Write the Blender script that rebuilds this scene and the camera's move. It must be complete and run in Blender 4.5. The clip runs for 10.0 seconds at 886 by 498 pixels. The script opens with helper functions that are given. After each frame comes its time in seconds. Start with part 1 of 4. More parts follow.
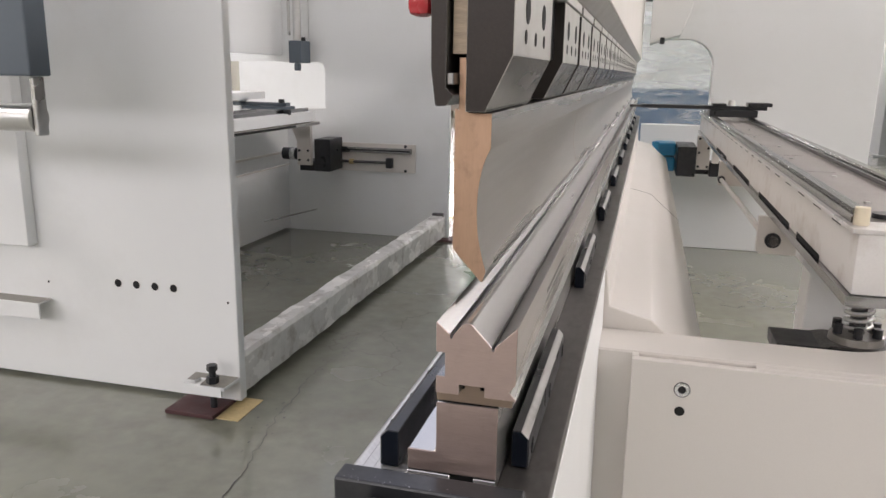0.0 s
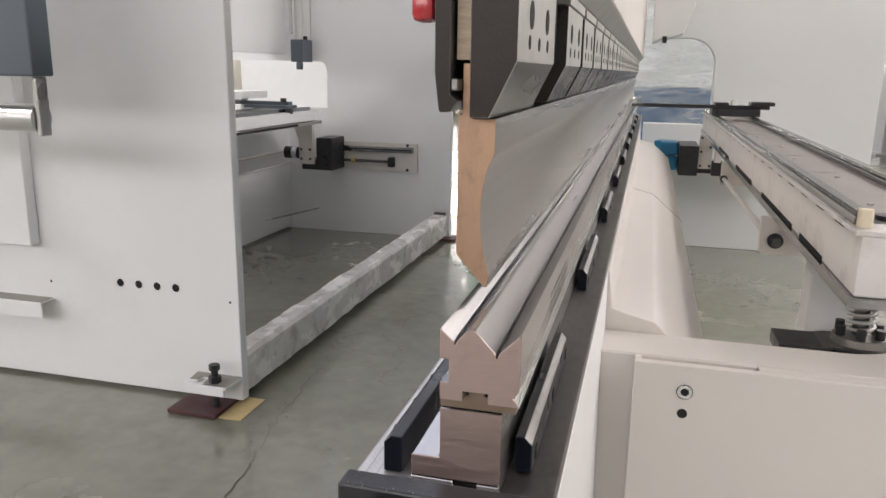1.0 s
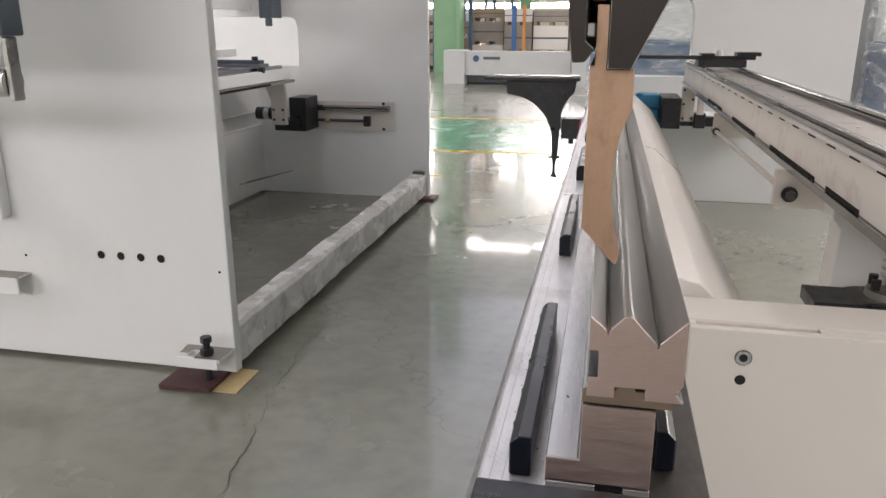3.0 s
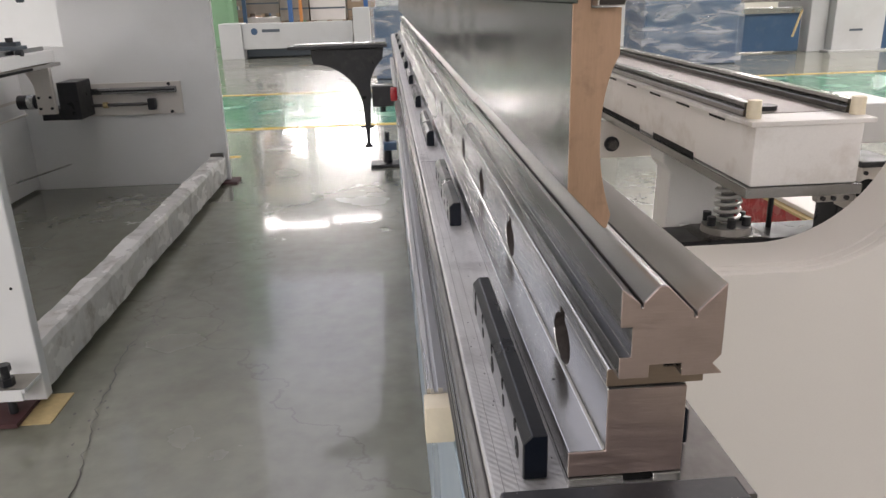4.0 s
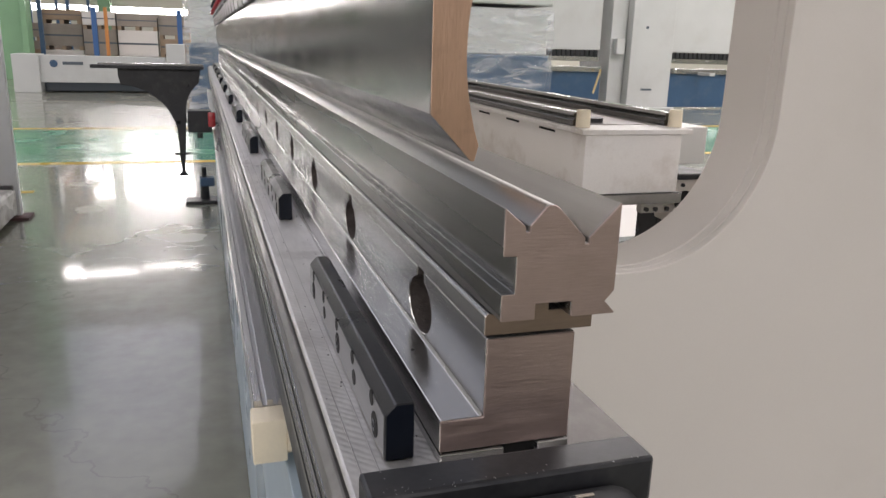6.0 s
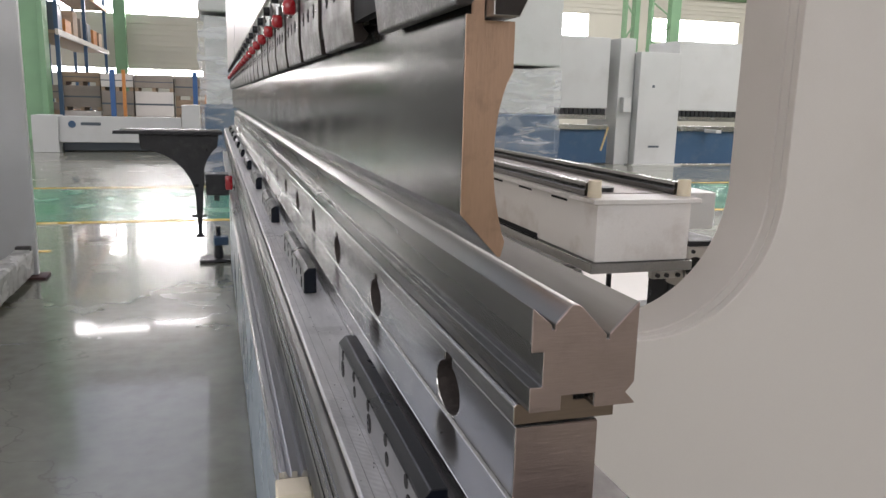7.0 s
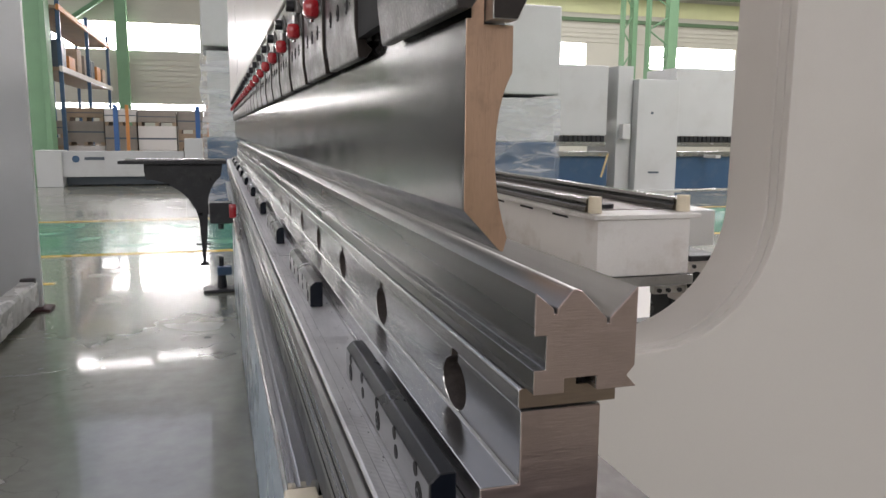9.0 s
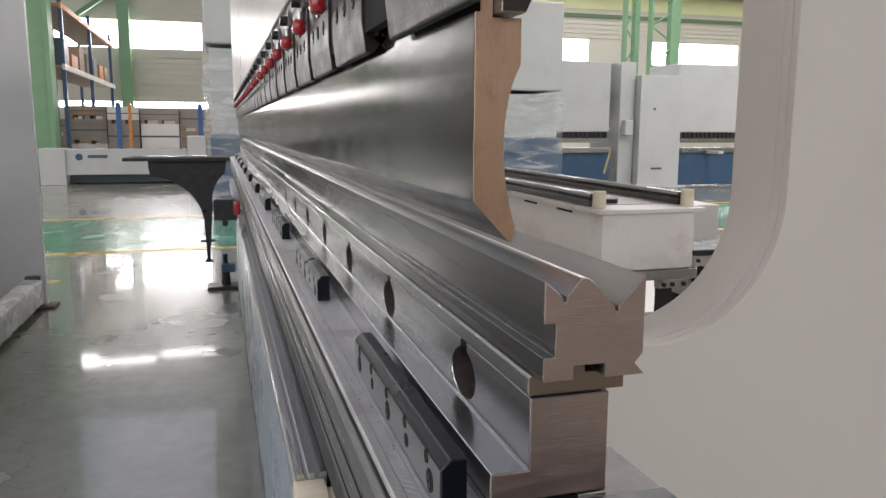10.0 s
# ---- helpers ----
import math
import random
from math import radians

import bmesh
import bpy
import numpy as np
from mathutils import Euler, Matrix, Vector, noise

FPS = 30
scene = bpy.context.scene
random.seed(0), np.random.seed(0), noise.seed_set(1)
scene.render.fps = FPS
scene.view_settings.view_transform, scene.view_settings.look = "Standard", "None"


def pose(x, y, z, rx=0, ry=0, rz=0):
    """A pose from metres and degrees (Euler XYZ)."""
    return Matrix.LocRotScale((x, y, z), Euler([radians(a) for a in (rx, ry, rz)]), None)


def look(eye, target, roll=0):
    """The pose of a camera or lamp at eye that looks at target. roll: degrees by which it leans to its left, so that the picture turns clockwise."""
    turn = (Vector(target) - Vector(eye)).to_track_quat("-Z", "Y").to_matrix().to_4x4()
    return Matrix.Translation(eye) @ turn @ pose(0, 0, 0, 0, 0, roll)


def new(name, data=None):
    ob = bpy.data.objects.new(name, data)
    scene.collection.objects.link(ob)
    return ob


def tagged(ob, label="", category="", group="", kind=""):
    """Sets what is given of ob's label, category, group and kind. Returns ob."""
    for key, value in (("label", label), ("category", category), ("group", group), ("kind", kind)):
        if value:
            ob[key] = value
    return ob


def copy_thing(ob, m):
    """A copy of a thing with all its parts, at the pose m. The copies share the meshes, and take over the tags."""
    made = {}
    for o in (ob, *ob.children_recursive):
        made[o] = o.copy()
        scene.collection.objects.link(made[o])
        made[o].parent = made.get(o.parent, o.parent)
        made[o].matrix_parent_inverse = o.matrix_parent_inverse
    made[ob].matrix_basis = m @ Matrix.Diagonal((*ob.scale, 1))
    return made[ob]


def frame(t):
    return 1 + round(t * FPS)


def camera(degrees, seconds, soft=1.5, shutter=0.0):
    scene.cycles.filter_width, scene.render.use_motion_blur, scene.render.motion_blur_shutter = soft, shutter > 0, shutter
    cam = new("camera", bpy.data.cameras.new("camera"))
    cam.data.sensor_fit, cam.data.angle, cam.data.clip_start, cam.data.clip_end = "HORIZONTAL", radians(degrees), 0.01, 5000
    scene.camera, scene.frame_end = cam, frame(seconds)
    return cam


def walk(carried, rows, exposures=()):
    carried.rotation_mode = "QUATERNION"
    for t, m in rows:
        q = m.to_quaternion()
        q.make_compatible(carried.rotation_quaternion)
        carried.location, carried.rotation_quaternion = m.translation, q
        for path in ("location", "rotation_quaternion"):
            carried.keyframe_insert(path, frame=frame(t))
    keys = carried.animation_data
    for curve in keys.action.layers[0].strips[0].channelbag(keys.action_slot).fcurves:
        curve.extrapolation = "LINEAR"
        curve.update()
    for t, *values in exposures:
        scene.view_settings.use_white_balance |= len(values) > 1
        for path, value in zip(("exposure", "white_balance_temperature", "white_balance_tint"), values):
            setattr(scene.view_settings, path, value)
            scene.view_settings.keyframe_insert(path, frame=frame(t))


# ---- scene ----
cam = camera(61.0, 10.0)
PATH = [
    (0, (0.116, -0.519, 1.252), (-0.381, 1.363, 0.794), 0.9),
    (0.5, (0.115, -0.519, 1.255), (-0.376, 1.364, 0.793), 0.9),
    (1, (0.114, -0.518, 1.258), (-0.387, 1.362, 0.795), 0.9),
    (1.5, (0.102, -0.511, 1.254), (-0.432, 1.36, 0.789), 0.9),
    (2, (0.094, -0.493, 1.245), (-0.463, 1.366, 0.762), 0.7),
    (2.2, (0.076, -0.487, 1.242), (-0.475, 1.371, 0.748), 0.5),
    (3.3, (-0.056, -0.452, 1.253), (-0.331, 1.436, 0.652), -0.5),
    (3.5, (-0.08, -0.438, 1.254), (-0.245, 1.456, 0.634), -1.1),
    (4, (-0.146, -0.39, 1.232), (-0.021, 1.499, 0.586), -1.7),
    (4.5, (-0.165, -0.362, 1.208), (0.156, 1.507, 0.573), -1.7),
    (5, (-0.168, -0.31, 1.144), (0.318, 1.534, 0.544), -0.1),
    (5.5, (-0.158, -0.307, 1.136), (0.426, 1.521, 0.573), 1.4),
    (5.7, (-0.152, -0.314, 1.138), (0.442, 1.515, 0.588), 1.7),
    (6.8, (-0.163, -0.34, 1.171), (0.411, 1.53, 0.753), 1.6),
    (7, (-0.172, -0.346, 1.174), (0.4, 1.531, 0.79), 1.4),
    (7.5, (-0.179, -0.36, 1.173), (0.391, 1.532, 0.859), 0.8),
    (8, (-0.181, -0.368, 1.17), (0.383, 1.531, 0.89), 0.3),
    (8.5, (-0.18, -0.363, 1.166), (0.385, 1.534, 0.877), 0.3),
    (9, (-0.179, -0.365, 1.156), (0.39, 1.528, 0.849), 0.5),
    (9.5, (-0.182, -0.369, 1.153), (0.385, 1.524, 0.84), 0.5),
    (10, (-0.185, -0.37, 1.153), (0.377, 1.524, 0.838), 0.3),
]
EXPOSURES = [(0, -0.04, 6650, 18), (2.2, -0.06, 6650, 18), (3.5, -0.18, 6700, 18), (5.5, -0.33, 6700, 18), (7, -0.53, 6500, 17), (8, -0.6, 6500, 17), (10, -0.62, 6500, 17)]
walk(cam, [(t, look(eye, target, roll)) for t, eye, target, roll in PATH], EXPOSURES)

# ---- world and light ----
world = bpy.data.worlds.new("sky")
scene.world = world
world.use_nodes = True
wn = world.node_tree
sky = wn.nodes.new("ShaderNodeTexSky")
sky.sky_type, sky.sun_disc = "NISHITA", False
sky.sun_elevation, sky.sun_rotation = radians(50), radians(20)
wn.links.new(sky.outputs[0], wn.nodes["Background"].inputs[0])
wn.nodes["Background"].inputs[1].default_value = 0.12
HALL_X0, HALL_X1, HALL_Y0, HALL_Y1, ROOF = -16.0, 30.0, -12.0, 34.0, 10.5


def area_lamp(x, y, z, target, sx, sy, power, colour=(1, 1, 1)):
    ob = new("daylight", bpy.data.lights.new("daylight", "AREA"))
    ob.data.shape, ob.data.size, ob.data.size_y = "RECTANGLE", sx, sy
    ob.data.energy, ob.data.color = power, colour
    ob.matrix_world = look((x, y, z), target)
    return ob


# skylights in the roof; unseen window bands added in two walls as fill light
SKYLIGHTS = [(-13.0, 1.6, 2000, 16), (-7.7, 2.0, 70, 31.5), (-5.6, 2.2, 170, 31.5), (-2.6, 3.8, 560, 31.5), (10.0, 1.6, 3900, 31), (14.5, 1.6, 2600, 31), (19.0, 1.6, 2400, 31), (26.0, 1.6, 3000, 31)]
for sx, wide, power, end in SKYLIGHTS:
    mid = (end - 9) / 2
    area_lamp(sx, mid, ROOF + 0.05, (sx, mid + 0.001, 0), wide, end + 9, power, (1.0, 0.98, 0.95))
area_lamp(-6, HALL_Y0 - 0.05, 5.0, (-6, 0, 5.0), 16, 3.0, 950, (1.0, 0.98, 0.95))
area_lamp(HALL_X0 - 0.05, 8, 4.0, (0, 8, 4.0), 30, 2.6, 2200, (1.0, 0.98, 0.95))

# ---- materials ----


def material(name, base, rough=0.5, metal=0.0, var=0.12, scale=6.0, bump=0.0, bump_scale=60.0, stretch=(1, 1, 1), dirt=None, dirt_amount=0.0,
             dirt_scale=2.5, rough_var=0.1, coat=0.0, spec=0.5):
    m = bpy.data.materials.new(name)
    m.use_nodes = True
    n, l = m.node_tree.nodes, m.node_tree.links
    b = n["Principled BSDF"]
    b.inputs["Metallic"].default_value = metal
    b.inputs["Specular IOR Level"].default_value = spec
    b.inputs["Coat Weight"].default_value = coat
    b.inputs["Coat Roughness"].default_value = 0.12
    tc = n.new("ShaderNodeTexCoord")
    mp = n.new("ShaderNodeMapping")
    mp.inputs["Scale"].default_value = stretch
    l.new(tc.outputs["Object"], mp.inputs["Vector"])
    big = n.new("ShaderNodeTexNoise")
    big.inputs["Scale"].default_value, big.inputs["Detail"].default_value = scale, 6
    l.new(mp.outputs[0], big.inputs["Vector"])
    fine = n.new("ShaderNodeTexNoise")
    fine.inputs["Scale"].default_value, fine.inputs["Detail"].default_value = bump_scale, 4
    l.new(mp.outputs[0], fine.inputs["Vector"])
    mixf = n.new("ShaderNodeMix")
    mixf.data_type = "FLOAT"
    mixf.inputs[0].default_value = 0.4
    l.new(big.outputs["Fac"], mixf.inputs[2])
    l.new(fine.outputs["Fac"], mixf.inputs[3])
    ramp = n.new("ShaderNodeMapRange")
    ramp.inputs[1].default_value, ramp.inputs[2].default_value = 0.3, 0.7
    ramp.inputs[3].default_value, ramp.inputs[4].default_value = 1 - var, 1 + var
    l.new(mixf.outputs[0], ramp.inputs[0])
    mul = n.new("ShaderNodeVectorMath")
    mul.operation = "SCALE"
    mul.inputs[0].default_value = base
    l.new(ramp.outputs[0], mul.inputs["Scale"])
    out = mul.outputs[0]
    if dirt:
        dn = n.new("ShaderNodeTexNoise")
        dn.inputs["Scale"].default_value, dn.inputs["Detail"].default_value = dirt_scale, 9
        dn.inputs["Roughness"].default_value = 0.65
        l.new(mp.outputs[0] if stretch[1] < 0.1 else tc.outputs["Object"], dn.inputs["Vector"])
        dr = n.new("ShaderNodeMapRange")
        dr.inputs[1].default_value, dr.inputs[2].default_value = 0.52, 0.72
        dr.inputs[3].default_value, dr.inputs[4].default_value = 0, dirt_amount
        l.new(dn.outputs["Fac"], dr.inputs[0])
        mx = n.new("ShaderNodeMix")
        mx.data_type = "RGBA"
        mx.inputs[7].default_value = (*dirt, 1)
        l.new(dr.outputs[0], mx.inputs[0])
        l.new(out, mx.inputs[6])
        out = mx.outputs[2]
    l.new(out, b.inputs["Base Color"])
    rr = n.new("ShaderNodeMapRange")
    rr.inputs[1].default_value, rr.inputs[2].default_value = 0.3, 0.7
    rr.inputs[3].default_value, rr.inputs[4].default_value = max(0.02, rough - rough_var), min(1, rough + rough_var)
    l.new(big.outputs["Fac"], rr.inputs[0])
    l.new(rr.outputs[0], b.inputs["Roughness"])
    if bump:
        bp = n.new("ShaderNodeBump")
        bp.inputs["Strength"].default_value, bp.inputs["Distance"].default_value = bump, 0.002
        l.new(fine.outputs["Fac"], bp.inputs["Height"])
        l.new(bp.outputs[0], b.inputs["Normal"])
    return m


M_STEEL = material("ground_steel", (0.50, 0.495, 0.485), 0.26, 0.95, 0.14, 8, 0.004, 130, (1, 0.04, 1), (0.2, 0.19, 0.18), 0.35, 7, 0.06)
M_DULL = material("dull_oiled_steel", (0.15, 0.14, 0.135), 0.42, 0.9, 0.2, 12, 0.05, 150, (1, 0.3, 1), (0.06, 0.055, 0.05), 0.5, 15, 0.1)
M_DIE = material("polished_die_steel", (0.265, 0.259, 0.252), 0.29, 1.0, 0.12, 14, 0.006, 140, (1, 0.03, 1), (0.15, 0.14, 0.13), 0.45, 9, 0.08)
# paler tool steel for rear faces, their reflected brightness held in the base colour
M_REAR_SHEEN = material("ground_steel_rear_sheen", (0.50, 0.485, 0.465), 0.30, 0.95, 0.1, 10, 0.03, 140, (1, 0.05, 1), (0.3, 0.285, 0.27), 0.35, 7, 0.06)
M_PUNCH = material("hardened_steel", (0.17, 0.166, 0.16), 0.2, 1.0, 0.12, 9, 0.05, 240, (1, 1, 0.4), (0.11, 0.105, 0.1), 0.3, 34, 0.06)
M_CUT = material("sawn_steel", (0.395, 0.308, 0.28), 0.38, 0.85, 0.07, 260, 0.1, 900, (0.12, 1, 1), (0.24, 0.19, 0.165), 0.25, 60, 0.09)
M_CUT_PUNCH = material("sawn_steel_warm", (0.42, 0.275, 0.19), 0.40, 0.8, 0.10, 70, 0.12, 600, (1, 1, 0.15), (0.2, 0.135, 0.1), 0.65, 38, 0.1)
def milled_material():
    """Bare milled steel: fine cutter arcs across the surface, oily grime in patches."""
    m = material("milled_steel", (0.60, 0.595, 0.585), 0.40, 0.75, 0.2, 12, 0.05, 160, (1, 0.15, 1), (0.22, 0.21, 0.21), 0.5, 14, 0.1)
    n, l = m.node_tree.nodes, m.node_tree.links
    tc = n.new("ShaderNodeTexCoord")
    wave = n.new("ShaderNodeTexWave")
    wave.bands_direction = "DIAGONAL"
    wave.inputs["Scale"].default_value, wave.inputs["Distortion"].default_value = 90, 3.0
    wave.inputs["Detail Scale"].default_value = 0.6
    l.new(tc.outputs["Object"], wave.inputs["Vector"])
    bp = n.new("ShaderNodeBump")
    bp.inputs["Strength"].default_value, bp.inputs["Distance"].default_value = 0.16, 0.001
    l.new(wave.outputs["Fac"], bp.inputs["Height"])
    b = n["Principled BSDF"]
    l.new(b.inputs["Normal"].links[0].from_socket, bp.inputs["Normal"])
    l.new(bp.outputs[0], b.inputs["Normal"])
    return m


M_BED = milled_material()
M_EDGE = material("edge_steel", (0.30, 0.295, 0.29), 0.36, 0.85, 0.15, 10, 0.05, 160, (1, 0.1, 1), (0.1, 0.095, 0.09), 0.5, 16, 0.1)
M_PLATE = material("bare_gauge_plate", (0.28, 0.258, 0.237), 0.42, 0.5, 0.1, 8, 0.04, 200, (1, 0.2, 1), (0.22, 0.2, 0.18), 0.4, 10, 0.08)
M_BAREND = material("blued_bar_end", (0.005, 0.007, 0.012), 0.35, 0.0, 0.2, 30, 0.03, 300, spec=0.15)
M_PADEND = material("shaded_bronze_strip_end", (0.25, 0.19, 0.145), 0.42, 0.8, 0.12, 60, 0.1, 500, (0.15, 1, 1), (0.14, 0.1, 0.075), 0.4, 25, 0.08)
M_MARK = material("beige_print", (0.30, 0.265, 0.22), 0.5, 0.0, 0.1, 40)
M_BLACK = material("black_oxide", (0.024, 0.025, 0.028), 0.36, 0.3, 0.25, 20, 0.05, 200, (1, 1, 1), (0.07, 0.068, 0.065), 0.35, 25, 0.1)
M_BAR = material("blued_steel_bar", (0.017, 0.018, 0.021), 0.32, 0.3, 0.2, 20, 0.04, 200, (1, 1, 1), (0.02, 0.02, 0.022), 0.4, 25, 0.08)
M_CLAMP = material("phosphated_steel", (0.09, 0.086, 0.083), 0.38, 0.75, 0.3, 25, 0.2, 520, (1, 1, 1), (0.32, 0.30, 0.28), 0.6, 260, 0.12)
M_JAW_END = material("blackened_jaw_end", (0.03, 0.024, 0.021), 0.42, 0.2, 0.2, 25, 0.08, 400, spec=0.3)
M_JAW_BEVEL = material("shaded_jaw_bevel", (0.13, 0.127, 0.12), 0.24, 0.9, 0.15, 18, 0.05, 300, (1, 0.4, 1), (0.06, 0.058, 0.055), 0.4, 20, 0.06)
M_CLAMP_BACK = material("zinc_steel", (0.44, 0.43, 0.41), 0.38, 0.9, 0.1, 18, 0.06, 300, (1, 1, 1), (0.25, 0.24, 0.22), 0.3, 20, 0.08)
M_WHITE = material("white_paint", (0.65, 0.615, 0.575), 0.33, 0.0, 0.025, 2.5, 0.03, 350, (1, 1, 1), (0.55, 0.51, 0.46), 0.25, 3, 0.06)
M_WHITE_COOL = material("white_paint_cool", (0.76, 0.77, 0.765), 0.38, 0.0, 0.03, 2, 0.03, 350, (1, 1, 1), (0.55, 0.54, 0.5), 0.22, 2, 0.06)
M_WHITE_DIRTY = material("greasy_white_paint", (0.79, 0.77, 0.745), 0.35, 0.0, 0.05, 6, 0.03, 350, (1, 1, 1), (0.36, 0.28, 0.2), 0.45, 7, 0.08)
M_ROUGH = material("rough_forging", (0.06, 0.05, 0.045), 0.7, 0.4, 0.4, 40, 0.6, 250)
M_GAUGE_RAIL = material("ground_gauge_rail", (0.20, 0.198, 0.195), 0.25, 1.0, 0.1, 10, 0.008, 200, (1, 0.06, 1))
M_RAIL = material("rail_steel", (0.36, 0.36, 0.36), 0.2, 1.0, 0.1, 10, 0.01, 200, (1, 0.1, 1))
M_ALU = material("anodised_aluminium", (0.60, 0.60, 0.60), 0.3, 1.0, 0.06, 8, 0.006, 200, (1, 0.05, 1))
M_NYLON = material("cream_nylon", (0.76, 0.68, 0.52), 0.5, 0.0, 0.06, 20, 0.05, 200)
M_APRON = material("blue_grey_paint", (0.30, 0.37, 0.42), 0.3, 0.0, 0.04, 3, 0.02, 300)
M_RED = material("red_knob", (0.40, 0.018, 0.025), 0.28, 0.0, 0.1, 30, 0.0, 100, coat=0.4)
M_DARK = material("dark_gap", (0.008, 0.008, 0.008), 0.85, 0.0, 0.1)
M_PAPER = material("laminated_packing", (0.45, 0.36, 0.27), 0.7, 0.0, 0.25, 30, 0.1, 200, (1, 1, 8))
M_GREY = material("slate_grey_paint", (0.07, 0.09, 0.11), 0.4, 0.0, 0.05, 4)
M_SILVER = material("silver_tube", (0.55, 0.55, 0.54), 0.3, 1.0, 0.05, 4)
M_BLUE = material("blue_paint", (0.035, 0.085, 0.16), 0.4, 0.0, 0.1, 3, 0, 100, (1, 1, 1), (0.1, 0.13, 0.18), 0.4, 4)
M_CYAN = material("cyan_paint", (0.02, 0.25, 0.45), 0.4, 0.0, 0.08, 6)
M_PANEL = material("yellow_green_panel", (0.62, 0.64, 0.36), 0.5, 0.0, 0.1, 0.8)
M_GREEN_DARK = material("dark_green_girder", (0.09, 0.16, 0.08), 0.5, 0.0, 0.12, 2)
M_GREEN = material("green_steelwork", (0.16, 0.30, 0.17), 0.5, 0.0, 0.12, 2)
M_WALL = material("profiled_wall", (0.50, 0.49, 0.42), 0.6, 0.0, 0.08, 0.6)
M_ROOF = material("roof_sheet", (0.22, 0.22, 0.21), 0.6, 0.0, 0.08, 0.6)
M_CRATE = material("crate_wood", (0.30, 0.22, 0.15), 0.7, 0.0, 0.3, 2, 0.1, 30, (1, 1, 4))
M_CARTON = material("grey_brown_carton", (0.27, 0.235, 0.2), 0.7, 0.0, 0.2, 3)
M_RACKBLUE = material("rack_blue", (0.03, 0.10, 0.26), 0.45, 0.0, 0.1, 3)
M_DUST = material("dusty_top", (0.27, 0.255, 0.225), 0.6, 0.0, 0.2, 20, 0.05, 200)
M_FAR = material("chalky_white_paint", (0.50, 0.51, 0.50), 0.5, 0.0, 0.06, 2, 0.0, 60, (1, 1, 1), (0.36, 0.35, 0.32), 0.3, 1.5)
M_PAD = material("brown_packing_plate", (0.07, 0.027, 0.028), 0.6, 0.0, 0.15, 20)
M_ORANGE = material("orange_paint", (0.5, 0.2, 0.05), 0.5, 0.0, 0.15, 3)
M_CRACK = material("dirty_crack", (0.05, 0.046, 0.035), 0.6, 0.0, 0.4, 40)
M_PLY = material("plywood_pad", (0.52, 0.40, 0.2), 0.7, 0.0, 0.15, 20)
M_LINE_Y = material("yellow_line", (0.55, 0.36, 0.05), 0.3, 0.0, 0.15, 3)
M_LANE_G = material("green_lane", (0.05, 0.20, 0.12), 0.22, 0.0, 0.15, 2)


def floor_material():
    m = material("worn_epoxy_floor", (0.185, 0.187, 0.147), 0.24, 0.0, 0.22, 1.6, 0.0, 14, (1, 1, 1), (0.115, 0.115, 0.088), 0.6, 1.9, 0.05, coat=0.5)
    n, l = m.node_tree.nodes, m.node_tree.links
    b = n["Principled BSDF"]
    b.inputs["Coat Roughness"].default_value = 0.055
    old = b.inputs["Base Color"].links[0].from_socket
    tc = n.new("ShaderNodeTexCoord")
    warp = n.new("ShaderNodeTexNoise")
    warp.inputs["Scale"].default_value, warp.inputs["Detail"].default_value = 2.2, 6
    l.new(tc.outputs["Object"], warp.inputs["Vector"])
    addv = n.new("ShaderNodeMix")
    addv.data_type = "RGBA"
    addv.blend_type = "ADD"
    addv.inputs[0].default_value = 0.8
    l.new(tc.outputs["Object"], addv.inputs[6])
    l.new(warp.outputs["Color"], addv.inputs[7])
    vor = n.new("ShaderNodeTexVoronoi")
    vor.feature = "DISTANCE_TO_EDGE"
    vor.inputs["Scale"].default_value = 0.42
    l.new(addv.outputs[2], vor.inputs["Vector"])
    crack = n.new("ShaderNodeMapRange")
    crack.inputs[1].default_value, crack.inputs[2].default_value = 0.0006, 0.0028
    crack.inputs[3].default_value, crack.inputs[4].default_value = 0.3, 0.0
    l.new(vor.outputs["Distance"], crack.inputs[0])
    mx = n.new("ShaderNodeMix")
    mx.data_type = "RGBA"
    mx.inputs[7].default_value = (0.05, 0.05, 0.04, 1)
    l.new(crack.outputs[0], mx.inputs[0])
    l.new(old, mx.inputs[6])
    # pale scuffs
    sc = n.new("ShaderNodeTexNoise")
    sc.inputs["Scale"].default_value, sc.inputs["Detail"].default_value, sc.inputs["Distortion"].default_value = 3.0, 10, 1.2
    l.new(tc.outputs["Object"], sc.inputs["Vector"])
    sr = n.new("ShaderNodeMapRange")
    sr.inputs[1].default_value, sr.inputs[2].default_value, sr.inputs[3].default_value, sr.inputs[4].default_value = 0.42, 0.85, 0, 0.4
    l.new(sc.outputs["Fac"], sr.inputs[0])
    mx2 = n.new("ShaderNodeMix")
    mx2.data_type = "RGBA"
    mx2.inputs[7].default_value = (0.245, 0.255, 0.21, 1)
    l.new(sr.outputs[0], mx2.inputs[0])
    l.new(mx.outputs[2], mx2.inputs[6])
    l.new(mx2.outputs[2], b.inputs["Base Color"])
    return m


M_FLOOR = floor_material()


